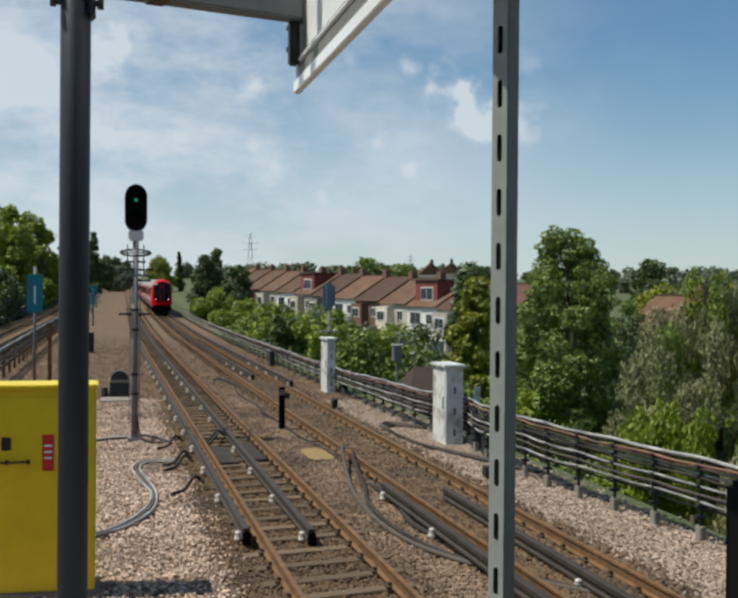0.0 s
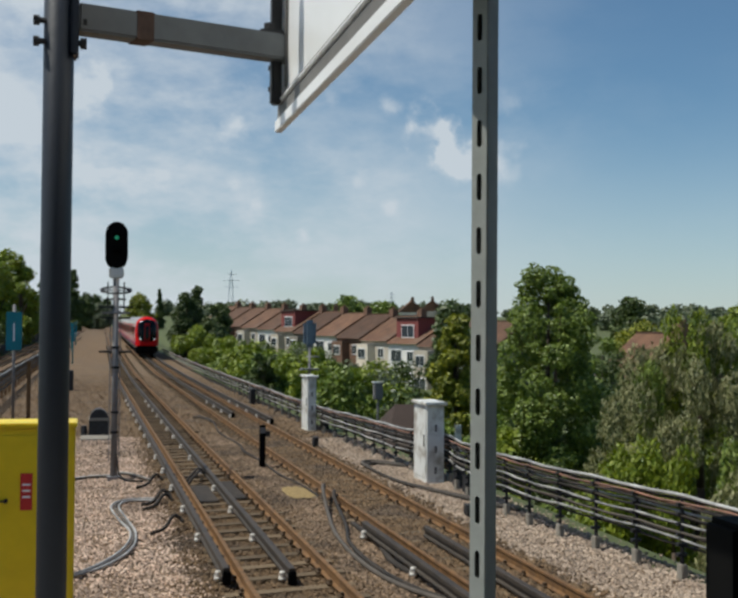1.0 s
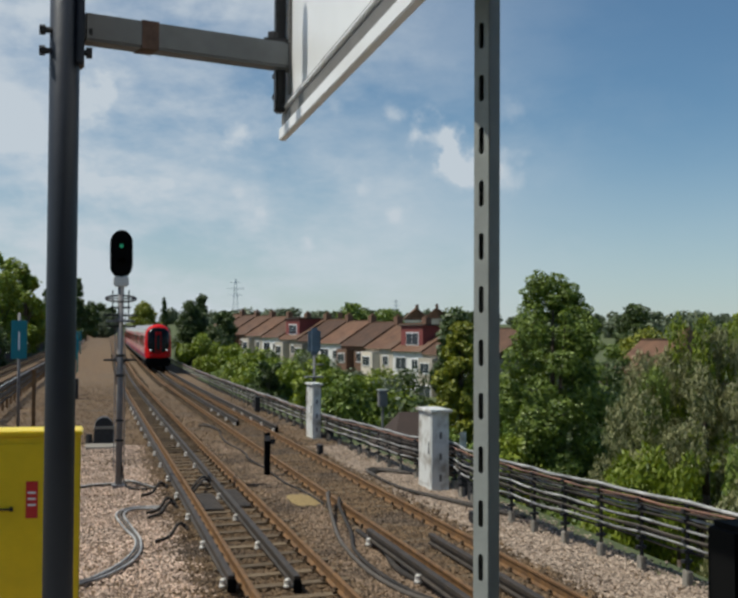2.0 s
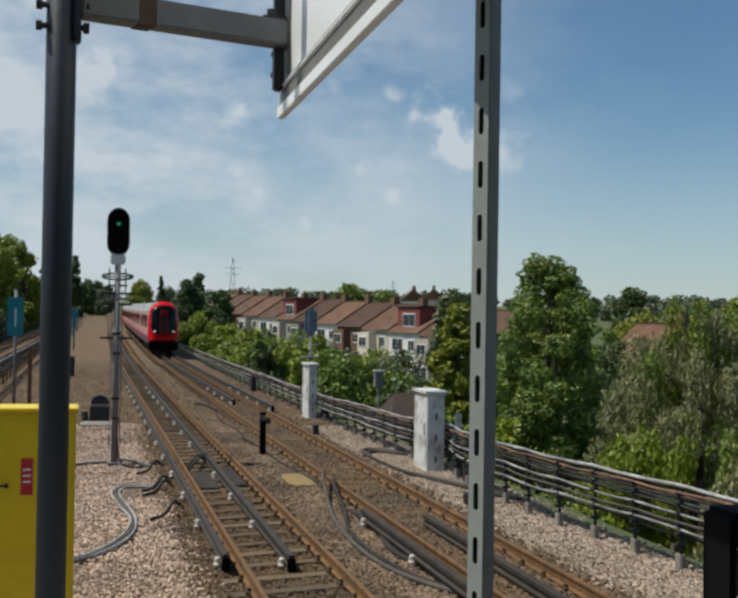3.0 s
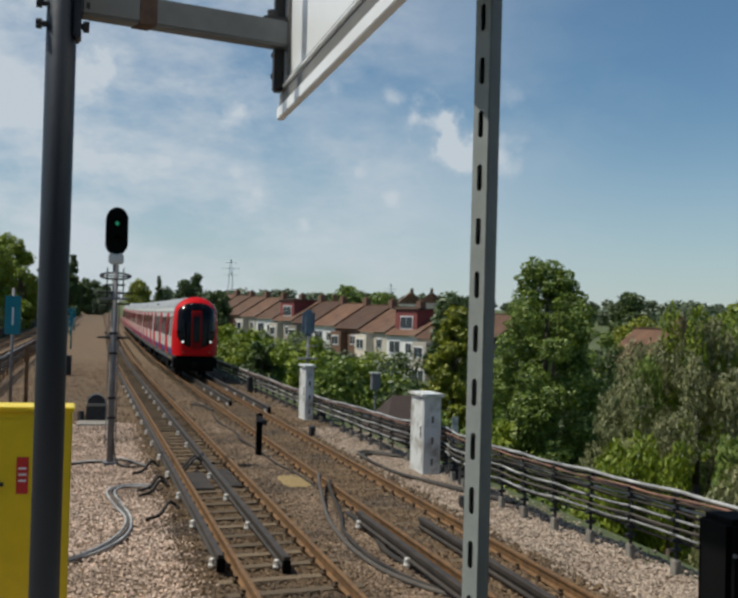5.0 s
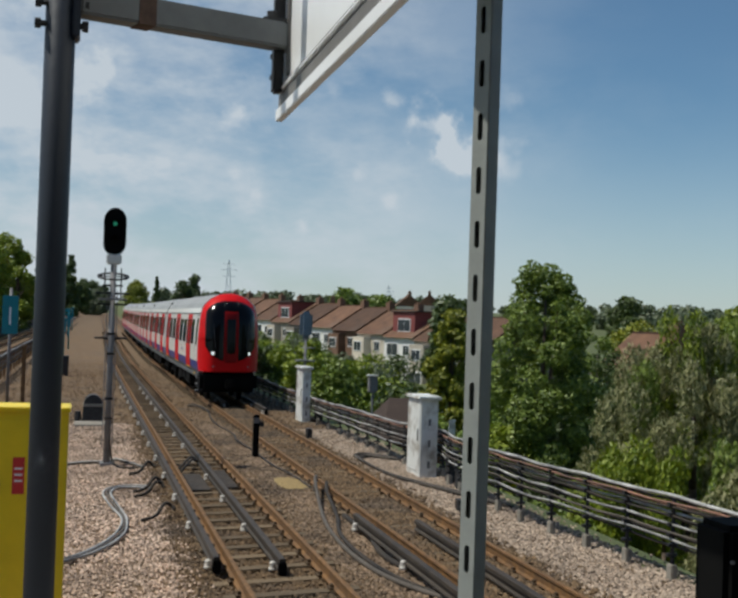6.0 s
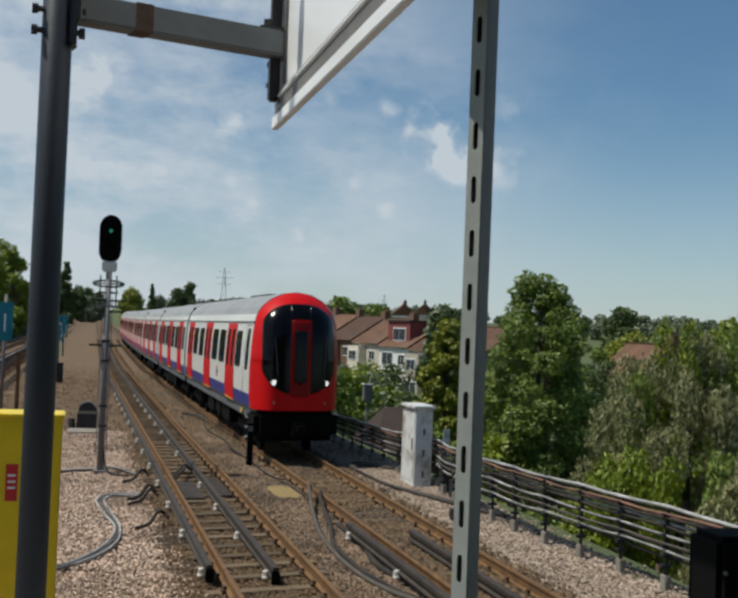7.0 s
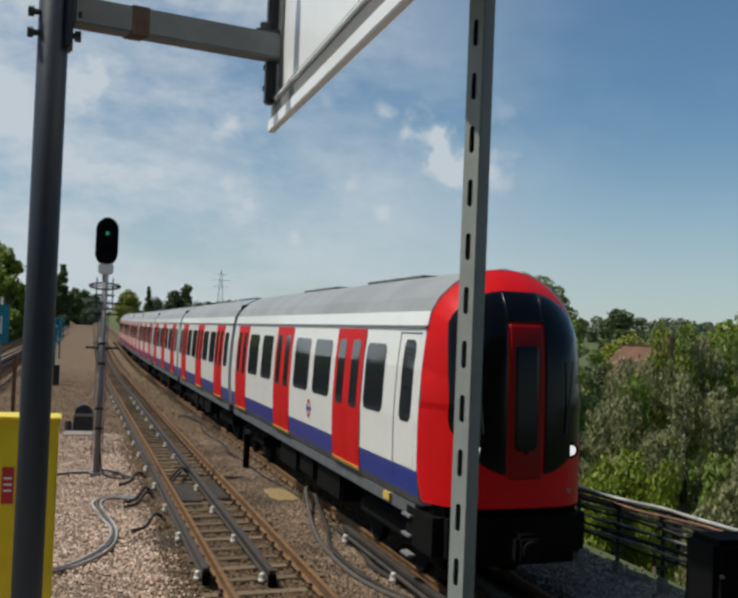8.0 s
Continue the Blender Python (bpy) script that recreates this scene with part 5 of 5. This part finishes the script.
            for ys in (1.83, 3.50):
                part("door_seam", side_panel(side, ys - 0.012, ys + 0.012, 1.20, 2.90, 0.006, "t_grey", name="door_seam"), None, c)
            part("door_seam", side_panel(side, 0.98, 1.83, 2.885, 2.905, 0.006, "t_grey", name="door_seam"), None, c)
            part("number_plate", side_panel(side, 2.05, 2.32, 0.86, 0.95, 0.012, "t_sill", name="number_plate"), None, c, "small yellow plate")
        part("gutter", side_panel(side, y0, y1, 2.95, 2.985, 0.02, "t_grey", name="gutter"), None, c)
    for dc in doors[:2]:
        bm = bmesh.new()
        box(bm, -0.30, 0.30, dc - 1.2, dc + 1.8, 3.640, 3.682, 0.012)
        part("roof_unit", bm, M["t_grey"], c)
    # ends and underframe
    if not leading:
        ends = (0.0, length - 0.28)
    else:
        ends = (length - 0.28,)
    for ye in ends:
        bm = bmesh.new()
        box(bm, -0.80, 0.80, ye, ye + 0.28, 0.95, 3.45, 0.03, skew=SKEW)
        part("gangway_bellows", bm, M["t_dark"], c, "dark gangway bellows")
    bm = bmesh.new()
    box(bm, -0.97, 0.97, y0 + 0.2, y1 - 0.1, 0.80, 0.985, 0.02, skew=SKEW)
    part("solebar", bm, M["t_grey"], c)
    for k, (a, b, zl) in enumerate(((5.2, 6.9, 0.36), (7.2, 8.4, 0.42), (8.7, 10.4, 0.36))):
        bm = bmesh.new()
        box(bm, -0.88, 0.88, a, b, zl, 0.80, 0.04, skew=SKEW)
        part("equipment_case", bm, M["t_dark"], c)
    for yb in ((2.9, length - 2.6) if leading else (2.4, length - 2.4)):
        bm = bmesh.new()
        box(bm, -0.78, 0.78, yb - 1.45, yb + 1.45, 0.36, 0.62, 0.05, skew=SKEW)
        bogie = part("bogie", bm, M["t_dark"], c)
        for yw in (-1.05, 1.05):
            for sx in (-1, 1):
                x = sx * GAUGE / 2
                bm = bmesh.new()
                cyl(bm, (x - 0.05, yb + yw, 0.40), (x + 0.05, yb + yw, 0.40), 0.40, seg=24)
                part("wheel", bm, M["t_dark"], bogie)
    return c


def track_pose(y):
    a, b = y, y + 14
    dx, dz = bend(b) - bend(a), rise(b) - rise(a)
    return pose(FAR_C + bend(a), a, rise(a), math.degrees(math.atan2(dz, 14)), 0, -math.degrees(math.atan2(dx, 14)))


CARS = []
lead = train_car(True, "leading red, white and blue train car with a dark windscreen")
CARS.append((lead, 0.0))
mid = train_car(False, "white train car with red doors and a blue band")
pos = 17.44 * ALONG
for k in range(6):
    car = mid if k == 0 else copy_thing(mid, Matrix.Identity(4))
    CARS.append((car, pos))
    pos += 15.43 * ALONG


# ---- plants ----
def leaf_crown(blobs, n, size, seed, droop=0.0, inner=0.35):
    """Leaf blades spread over lumps (x, y, z, rx, ry, rz), most of them near the surface."""
    rng = np.random.default_rng(seed)
    b = np.array(blobs, float)
    wgt = (b[:, 3] * b[:, 5]) ** 1.0
    idx = rng.choice(len(b), n, p=wgt / wgt.sum())
    d = rng.normal(size=(n, 3))
    d /= np.linalg.norm(d, axis=1)[:, None]
    rad = np.where(rng.uniform(size=n) < inner, rng.uniform(0.3, 0.9, n), rng.uniform(0.86, 1.08, n))
    # lumpy surface
    ph = rng.uniform(0, 6.28, (len(b), 3))[idx]
    lump = 1 + 0.16 * np.sin(5 * d[:, 0] + ph[:, 0]) * np.sin(5 * d[:, 1] + ph[:, 1]) + 0.13 * np.sin(7 * d[:, 2] + ph[:, 2])
    p = b[idx, :3] + d * b[idx, 3:6] * (rad * lump)[:, None]
    nrm = d * 0.7 + rng.normal(size=(n, 3)) * 0.6 + np.array([0, 0, 0.35])
    nrm /= np.linalg.norm(nrm, axis=1)[:, None]
    u = np.cross(nrm, rng.normal(size=(n, 3)))
    u /= np.linalg.norm(u, axis=1)[:, None] + 1e-9
    if droop:
        u = u * (1 - droop) + np.array([0, 0, -1.0]) * droop
        u /= np.linalg.norm(u, axis=1)[:, None]
    v = np.cross(nrm, u)
    s = (rng.uniform(0.6, 1.3, n) * size)[:, None]
    long = 1.0 + droop
    co = np.stack([p - u * s * long, p + v * s * 0.55, p + u * s * long, p - v * s * 0.55], 1).reshape(-1, 3)
    fc = np.arange(n * 4).reshape(n, 4)
    return co, fc


def crown_mesh(name, co, fc, m):
    me = bpy.data.meshes.new(name)
    me.from_pydata(co.tolist(), [], fc.tolist())
    me.materials.append(m)
    return me


def tree(name, label, category, base, blobs, n, size, leaf, seed, trunk_r=0.15, droop=0.0, group="", inner=0.3):
    """Blobs are given relative to the base."""
    t = thing(name, label, category, group, at=base)
    rng = random.Random(seed)
    top = max(b[2] for b in blobs)
    cx, cy = sum(b[0] for b in blobs) / len(blobs), sum(b[1] for b in blobs) / len(blobs)
    bm = bmesh.new()
    fork = (cx * 0.4, cy * 0.4, top * 0.45)
    cyl(bm, (0, 0, -0.4), fork, trunk_r, trunk_r * 0.7, 9)
    cyl(bm, fork, (cx, cy, top * 0.9), trunk_r * 0.65, trunk_r * 0.2, 7)
    trunk = part("trunk", bm, M["bark"], t, "", True)
    for b in rng.sample(blobs, min(7, len(blobs))):
        bm = bmesh.new()
        s = Vector(fork) * rng.uniform(0.6, 1.0)
        cyl(bm, s, (b[0], b[1], b[2]), trunk_r * 0.35, trunk_r * 0.1, 6)
        part("limb", bm, M["bark"], trunk)
    kinds = leaf if isinstance(leaf, tuple) else (leaf,)
    for q, lf in enumerate(kinds):
        sub = [b for k, b in enumerate(blobs) if (k * 7 + k // 3) % len(kinds) == q] if len(kinds) > 1 else blobs
        co, fc = leaf_crown(sub, n // len(kinds), size, seed + q, droop, inner)
        part("crown", crown_mesh("crown", co, fc, L[lf]), None, t)
    return t


def lumps(seed, n, rx, ry, z0, z1, r0, r1, shape="round", tall=0.88):
    """Lumps that fill a crown of the given half widths between two heights."""
    rng = random.Random(seed)
    out = []
    for k in range(n):
        f = (k + rng.random()) / n
        z = z0 + (z1 - z0) * f
        if shape == "round":
            w = math.sqrt(max(0.05, 1 - (2 * f - 0.85) ** 2 / 1.4))
        elif shape == "cone":
            w = max(0.06, 1.0 - f) ** 0.8
        else:
            w = 1.0 if f < 0.6 else max(0.15, 1 - (f - 0.6) * 1.8)
        a = rng.uniform(0, math.tau)
        q = math.sqrt(rng.uniform(0.15, 1.0)) * w
        r = rng.uniform(r0, r1) * (0.55 + 0.45 * w)
        out.append((rx * q * math.cos(a), ry * q * math.sin(a), z, r, r, r * tall * rng.uniform(0.85, 1.14)))
    return out


def at_ground(x, y):
    return (x, y, ground_height(x, y) - 0.1)


tree("broadleaf_tree", "tall leafy green tree standing below the bank", "tree", at_ground(13.12, 32), lumps(11, 120, 1.42, 1.4, 0.9, 8.35, 0.24, 0.52), 76000, 0.052, "green", 1, 0.16, inner=0.12)
tree("willow_tree", "drooping grey-green willow beside the line", "tree", at_ground(14.3, 25.2), lumps(12, 140, 2.8, 2.0, 0.5, 6.8, 0.2, 0.40, "drum", tall=2.2), 110000, 0.040, ("willow", "willow", "green", "willow", "bright"), 2, 0.16, droop=0.6, inner=0.12)
tree("willow_tree", "grey-green willow with hanging branches", "tree", at_ground(13.4, 20.6), lumps(13, 40, 1.4, 1.6, 0.3, 4.6, 0.22, 0.42, tall=2.0), 40000, 0.044, ("willow", "green"), 3, 0.12, droop=0.55, inner=0.12)
tree("leafy_bush", "bright green bush under the willow", "bush", at_ground(11.9, 24.0), lumps(14, 26, 0.75, 1.6, 0.2, 3.2, 0.25, 0.5, tall=1.7), 18000, 0.055, "bright", 4, 0.06, droop=0.5, inner=0.15)
# added filler; its dark leaf colour makes the shade between the trees
tree("leafy_bush", "added bush whose dark leaves stand for shade under the trees", "bush", at_ground(14.8, 28.5), lumps(44, 16, 1.6, 1.2, 0.2, 3.6, 0.5, 0.9), 9000, 0.08, "dark", 44, 0.06)
tree("leafy_bush", "bright climbing growth hanging beside the willow", "bush", at_ground(12.2, 22.6), lumps(46, 16, 0.5, 1.2, 0.4, 3.4, 0.22, 0.42, tall=1.9), 9000, 0.05, "bright", 46, 0.06, droop=0.6, inner=0.15)
# likewise added, dark leaves in place of the shadow at the tree's foot
tree("leafy_bush", "added undergrowth, dark-leaved to stand for shade below the tall tree", "bush", at_ground(12.6, 29.0), lumps(45, 16, 1.3, 1.2, 0.1, 2.6, 0.4, 0.7), 9000, 0.07, "dark", 45, 0.06)
tree("broadleaf_tree", "fresh green tree behind the willow", "tree", at_ground(19.6, 31), lumps(15, 30, 1.3, 1.6, 2.0, 7.7, 0.4, 0.75), 16000, 0.085, "bright", 5, 0.15, inner=0.15)
tree("conifer_tree", "broad olive-yellow conifer on the bank", "tree", at_ground(14.6, 45), lumps(16, 70, 2.4, 2.4, 0.4, 7.2, 0.32, 0.6, "cone"), 40000, 0.075, "olive", 6, 0.14, droop=0.2, inner=0.15)
tree("broadleaf_tree", "round tree with yellowish leaves behind a roof", "tree", at_ground(38.4, 75), lumps(17, 30, 1.9, 2.0, 2.5, 6.9, 0.6, 1.1), 14000, 0.13, "olive", 7, 0.2)
tree("broadleaf_tree", "green tree rising over the gardens", "tree", at_ground(45.4, 92), lumps(18, 26, 1.4, 1.6, 3.0, 9.0, 0.6, 1.1), 12000, 0.15, "dark", 8, 0.2)
tree("broadleaf_tree", "dark green tree beyond the conifer", "tree", at_ground(27.5, 88), lumps(19, 12, 1.6, 2.0, 2.0, 8.6, 1.0, 1.6), 8000, 0.20, "dark", 9, 0.2)
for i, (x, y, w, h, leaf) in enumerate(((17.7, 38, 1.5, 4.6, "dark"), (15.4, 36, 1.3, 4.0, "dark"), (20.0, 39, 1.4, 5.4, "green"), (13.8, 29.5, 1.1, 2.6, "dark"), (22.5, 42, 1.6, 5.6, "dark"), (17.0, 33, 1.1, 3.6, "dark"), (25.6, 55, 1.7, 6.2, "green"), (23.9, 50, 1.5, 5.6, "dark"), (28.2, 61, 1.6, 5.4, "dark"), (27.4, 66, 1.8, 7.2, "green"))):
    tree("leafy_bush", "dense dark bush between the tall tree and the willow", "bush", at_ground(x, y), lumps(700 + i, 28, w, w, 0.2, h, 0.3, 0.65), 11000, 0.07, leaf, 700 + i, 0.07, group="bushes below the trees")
for i, (x, h) in enumerate(((-0.6, 12.0), (3.4, 11.0), (7.0, 9.5), (-6.5, 12.5))):
    tree("broadleaf_tree", "dark tree closing the end of the line", "tree", (x, 446 + i * 3, 3.0), lumps(720 + i, 30, 2.6, 2.6, 0.6, h, 1.0, 1.7), 9000, 0.30, "dark", 720 + i, 0.25, group="dark trees at the end of the line")
# dark clump beside the line
for i, (x, y, h, w) in enumerate(((9.6, 122, 7.2, 1.3), (10.9, 126, 8.6, 1.6), (12.2, 118, 7.8, 1.5), (13.5, 122, 8.0, 0.8), (11.0, 112, 5.4, 1.1))):
    tree("broadleaf_tree", "dark tree in a clump beside the line", "tree", at_ground(x + 0.5, y), lumps(30 + i, 30, w, w * 1.3, 0.8, h, 0.45, 0.9, "cone" if i in (1, 3) else "round"), 11000, 0.13, "dark", 30 + i, 0.15, group="dark trees beside the line")
# bushes on the bank
rng = random.Random(77)
for i in range(34):
    y = 26 + i * 2.6 + rng.uniform(-1, 1)
    x = rng.uniform(9.2, 13.6) + bend(y) + (1.0 if y < 40 else 0)
    if y < 39:
        x = max(x, 12.2)
    h = rng.uniform(1.6, 3.4)
    w = rng.uniform(0.8, 1.5)
    tree("leafy_bush", "dense green bush on the bank beside the line", "bush", at_ground(x, y), lumps(100 + i, 15, w, w * 1.2, 0.2, h, 0.3, 0.62), 5200 if y < 60 else 2600, 0.095 if y < 60 else 0.13, rng.choice(("green", "bright", "green", "dark")), 100 + i, 0.05, group="bushes on the bank")
for i in range(26):
    y = 55 + i * 3.0
    x = 17 + rng.uniform(-2, 5) + (i % 3) * 2
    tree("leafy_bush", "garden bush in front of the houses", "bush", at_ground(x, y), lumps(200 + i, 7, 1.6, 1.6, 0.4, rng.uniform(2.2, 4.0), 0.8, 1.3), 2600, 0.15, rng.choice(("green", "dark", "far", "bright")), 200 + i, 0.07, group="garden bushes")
for i, (x, y, h) in enumerate(((9.2, 102, 3.4), (10.6, 93, 3.8), (11.6, 86, 4.3), (12.8, 80, 4.6), (10.2, 80, 2.8), (13.4, 96, 4.6), (10.4, 70, 2.6), (12.6, 68, 3.8), (14.4, 72, 4.6), (12.0, 58, 3.4), (14.2, 60, 4.4))):
    tree("leafy_bush", "sunlit yellow-green bush beside the line", "bush", at_ground(x, y), lumps(400 + i, 14, 1.5, 1.6, 0.3, h, 0.5, 0.9), 6000, 0.12, ("bright", "green")[i % 3 == 2], 400 + i, 0.06, group="bushes on the bank")
for i, x in enumerate((44.8, 50.4, 39.0)):
    tree("broadleaf_tree", "rounded tree rising behind the terraced houses", "tree", at_ground(x, 200), lumps(600 + i, 18, 3.2, 3.0, 2.5, 8.6 - i * 0.6, 1.4, 2.2), 9000, 0.30, ("green", "green", "far")[i], 600 + i, 0.25)
for i in range(22):
    y = 40 + i * 8.5
    tree("leafy_bush", "dark hedge bush behind the far fence", "bush", at_ground(-10.2 - (i % 3) * 0.8 + bend(y), y), lumps(500 + i, 10, 1.5, 4.0, 0.3, 3.6 + (i % 4) * 0.5, 1.0, 1.6), 3600, 0.2, "dark", 500 + i, 0.08, group="hedge across the line")
# trees across the line
for i, (x, y, h, w, kind, leaf) in enumerate(((-9.5, 128, 12, 2.6, "round", "bright"), (-7.9, 150, 11, 2.2, "round", "bright"), (-13, 140, 13, 3.0, "round", "far"), (-10.5, 105, 6.5, 2.0, "round", "dark"), (-6.5, 200, 9.5, 2.4, "round", "dark"),
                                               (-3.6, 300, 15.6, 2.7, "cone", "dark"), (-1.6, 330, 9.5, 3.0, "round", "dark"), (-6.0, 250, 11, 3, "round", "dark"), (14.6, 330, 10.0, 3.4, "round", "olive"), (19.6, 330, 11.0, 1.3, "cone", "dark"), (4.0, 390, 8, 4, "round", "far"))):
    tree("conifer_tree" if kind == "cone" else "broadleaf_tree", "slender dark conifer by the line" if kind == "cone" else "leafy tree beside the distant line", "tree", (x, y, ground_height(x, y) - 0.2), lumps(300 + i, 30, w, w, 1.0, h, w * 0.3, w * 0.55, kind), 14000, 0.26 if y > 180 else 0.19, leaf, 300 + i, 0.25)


def far_woods():
    rng = random.Random(9)
    blobs = []
    for k in range(230):
        a = rng.uniform(-0.16, 0.80)
        d = rng.uniform(330, 700)
        x, y = d * math.sin(a), d * math.cos(a)
        if abs(x - bend(y)) < 16:
            continue
        h = rng.uniform(2.6, 4.6) * (1.0 + d / 900)
        gz = ground_height(x, y)
        for q in range(3):
            r = h * rng.uniform(0.35, 0.5)
            blobs.append((x + rng.uniform(-1, 1) * h * 0.6, y + rng.uniform(-3, 3), gz + h * rng.uniform(0.4, 0.75), r * 1.1, r, r))
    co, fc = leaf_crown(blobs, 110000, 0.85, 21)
    ob = tagged(new("far_woods", crown_mesh("far_woods", co, fc, L["far"])), "green woods along the horizon with haze in their leaf colour", "woods", kind="stuff")


far_woods()


# ---- houses ----
def house(p, rz, w, dpt, wall_h, ridge, wall_mat, label, bay=True, dormer=False, seed=0):
    """A terraced house; its front faces local -y, its width runs along local x."""
    h = thing("terraced_house", label, "house", "row of terraced houses", at=p)
    h.rotation_euler = (0, 0, rz)
    bm = bmesh.new()
    box(bm, -w / 2, w / 2, 0, dpt, -1.5, wall_h)
    wall = part("wall", bm, M[wall_mat], h)
    bm = bmesh.new()
    o = 0.35
    v = [bm.verts.new(q) for q in ((-w / 2, -o, wall_h - 0.05), (w / 2, -o, wall_h - 0.05), (w / 2, dpt + o, wall_h - 0.05), (-w / 2, dpt + o, wall_h - 0.05), (-w / 2, dpt / 2, ridge), (w / 2, dpt / 2, ridge))]
    for f in ((0, 1, 5, 4), (2, 3, 4, 5), (1, 2, 5), (3, 0, 4), (3, 2, 1, 0)):
        bm.faces.new([v[i] for i in f])
    roof = part("roof", bm, M["tiles"], h)
    bm = bmesh.new()
    box(bm, -w / 2, w / 2, dpt / 2 - 0.08, dpt / 2 + 0.08, ridge - 0.06, ridge + 0.08)
    part("ridge_tiles", bm, M["tiles"], roof)
    bm = bmesh.new()
    box(bm, w / 2 - 0.5, w / 2 + 0.5, dpt / 2 - 0.35, dpt / 2 + 0.35, ridge - 0.7, ridge + 0.6)
    for k in range(3):
        cyl(bm, (w / 2 - 0.3 + 0.3 * k, dpt / 2, ridge + 0.6), (w / 2 - 0.3 + 0.3 * k, dpt / 2, ridge + 0.85), 0.1, seg=6)
    part("chimney", bm, M["brick"], roof)

    def window(x0, x1, z0, z1, y, parent):
        bm = bmesh.new()
        box(bm, x0 - 0.1, x1 + 0.1, y - 0.06, y + 0.04, z0 - 0.1, z1 + 0.1)
        wn = part("window", bm, M["signwhite"], parent)
        m = (x0 + x1) / 2
        for a, b in ((x0, m - 0.05), (m + 0.05, x1)):
            bm = bmesh.new()
            box(bm, a, b, y - 0.085, y - 0.062, z0, z1)
            part("pane", bm, M["pane"], wn)
    if bay:
        bm = bmesh.new()
        box(bm, -w * 0.40, w * 0.02, -0.9, 0.0, -1.5, wall_h - 0.4)
        by = part("bay", bm, M[wall_mat], wall)
        window(-w * 0.32, -w * 0.07, wall_h - 1.9, wall_h - 0.95, -0.9, by)
        window(-w * 0.36, -w * 0.02, wall_h - 4.7, wall_h - 3.2, -0.9, by)
    else:
        window(-w * 0.38, -w * 0.04, wall_h - 1.9, wall_h - 0.7, 0, wall)
    window(w * 0.16, w * 0.34, wall_h - 1.8, wall_h - 0.85, 0, wall)
    if dormer:
        bm = bmesh.new()
        box(bm, -w * 0.42, w * 0.30, 0.7, dpt / 2 + 0.5, wall_h - 0.2, ridge - 0.1)
        dm = part("dormer", bm, mat("red_dormer_tiles", (0.20, 0.05, 0.045), 0.8, 0, 0.15, 4.0), roof, "red-clad roof dormer")
        bm = bmesh.new()
        box(bm, -w * 0.46, w * 0.34, 0.5, dpt / 2 + 0.6, ridge - 0.1, ridge + 0.02)
        part("dormer_roof", bm, M["fence"], dm)
        window(-w * 0.22, w * 0.16, wall_h + 0.7, wall_h + 1.9, 0.7, dm)


A, B = Vector((34.5, 108)), Vector((22.3, 172))
N = 9
row = (B - A) / N
ang = math.atan2(-row.y, -row.x)
for k in range(-1, N + 3):
    q = A + row * (k + 0.5)
    ridge_z = 3.8 + 2.0 * (k + 0.5) / N
    f = (k * 7919 % 13) / 13
    house((q.x, q.y, ridge_z - 8.4), ang, row.length * 0.995, 8.2, 5.6, 8.4, ("render", "white_wall", "render", "brick", "white_wall", "concrete")[k % 6], "terraced house with a red-brown tiled roof and pale walls", bay=k % 3 != 1, dormer=k in (1, 6), seed=k)
# houses beyond, seen between the trees
for k, (x, y, z, r) in enumerate(((33.3, 69, 2.75, 1.3), (40, 150, 4.8, 1.0), (34, 175, 5.8, 1.0), (46, 60, 3.2, 1.7), (70, 260, 9.5, 1.0), (78, 270, 10.0, 0.9))):
    house((x, y, z - 8.0), r + math.pi + 0.4, 5.0, 6.0, 5.2, 8.0, "brick" if k in (0, 3) else "render", "brick house with a hipped tiled roof among trees", bay=False, seed=50 + k)


def pylon(x, y, base, h):
    s = thing("electricity_pylon", "grey lattice electricity pylon far away, paled by haze in its colour", "pylon", "distant pylons", at=(x, y, base))
    bm = bmesh.new()
    lv = [(0, 4.2), (h * 0.3, 2.8), (h * 0.6, 1.7), (h * 0.85, 1.0), (h, 0.25)]
    for (z0, w0), (z1, w1) in zip(lv, lv[1:]):
        for sx, sy in ((-1, -1), (1, -1), (1, 1), (-1, 1)):
            cyl(bm, (sx * w0, sy * w0, z0), (sx * w1, sy * w1, z1), 0.17, seg=4)
        cyl(bm, (-w0, -w0, z0), (w1, -w1, z1), 0.12, seg=4)
        cyl(bm, (w0, -w0, z0), (-w1, -w1, z1), 0.12, seg=4)
    part("lattice", bm, M["pylon"], s)
    for z, w in ((h * 0.7, 6), (h * 0.82, 7.5), (h * 0.93, 5)):
        bm = bmesh.new()
        cyl(bm, (-w, 0, z), (w, 0, z), 0.2, seg=4)
        part("cross_arm", bm, M["pylon"], s)


pylon(120, 1000, 5, 47)
pylon(394, 1500, 8, 44)


# ---- movement ----
def motions():
    for car, offset in CARS:
        rows = []
        for k in range(17):
            t = k * 0.5
            rows.append((t, track_pose(118.7 - 13.36 * t + offset)))
        walk(car, rows)


motions()
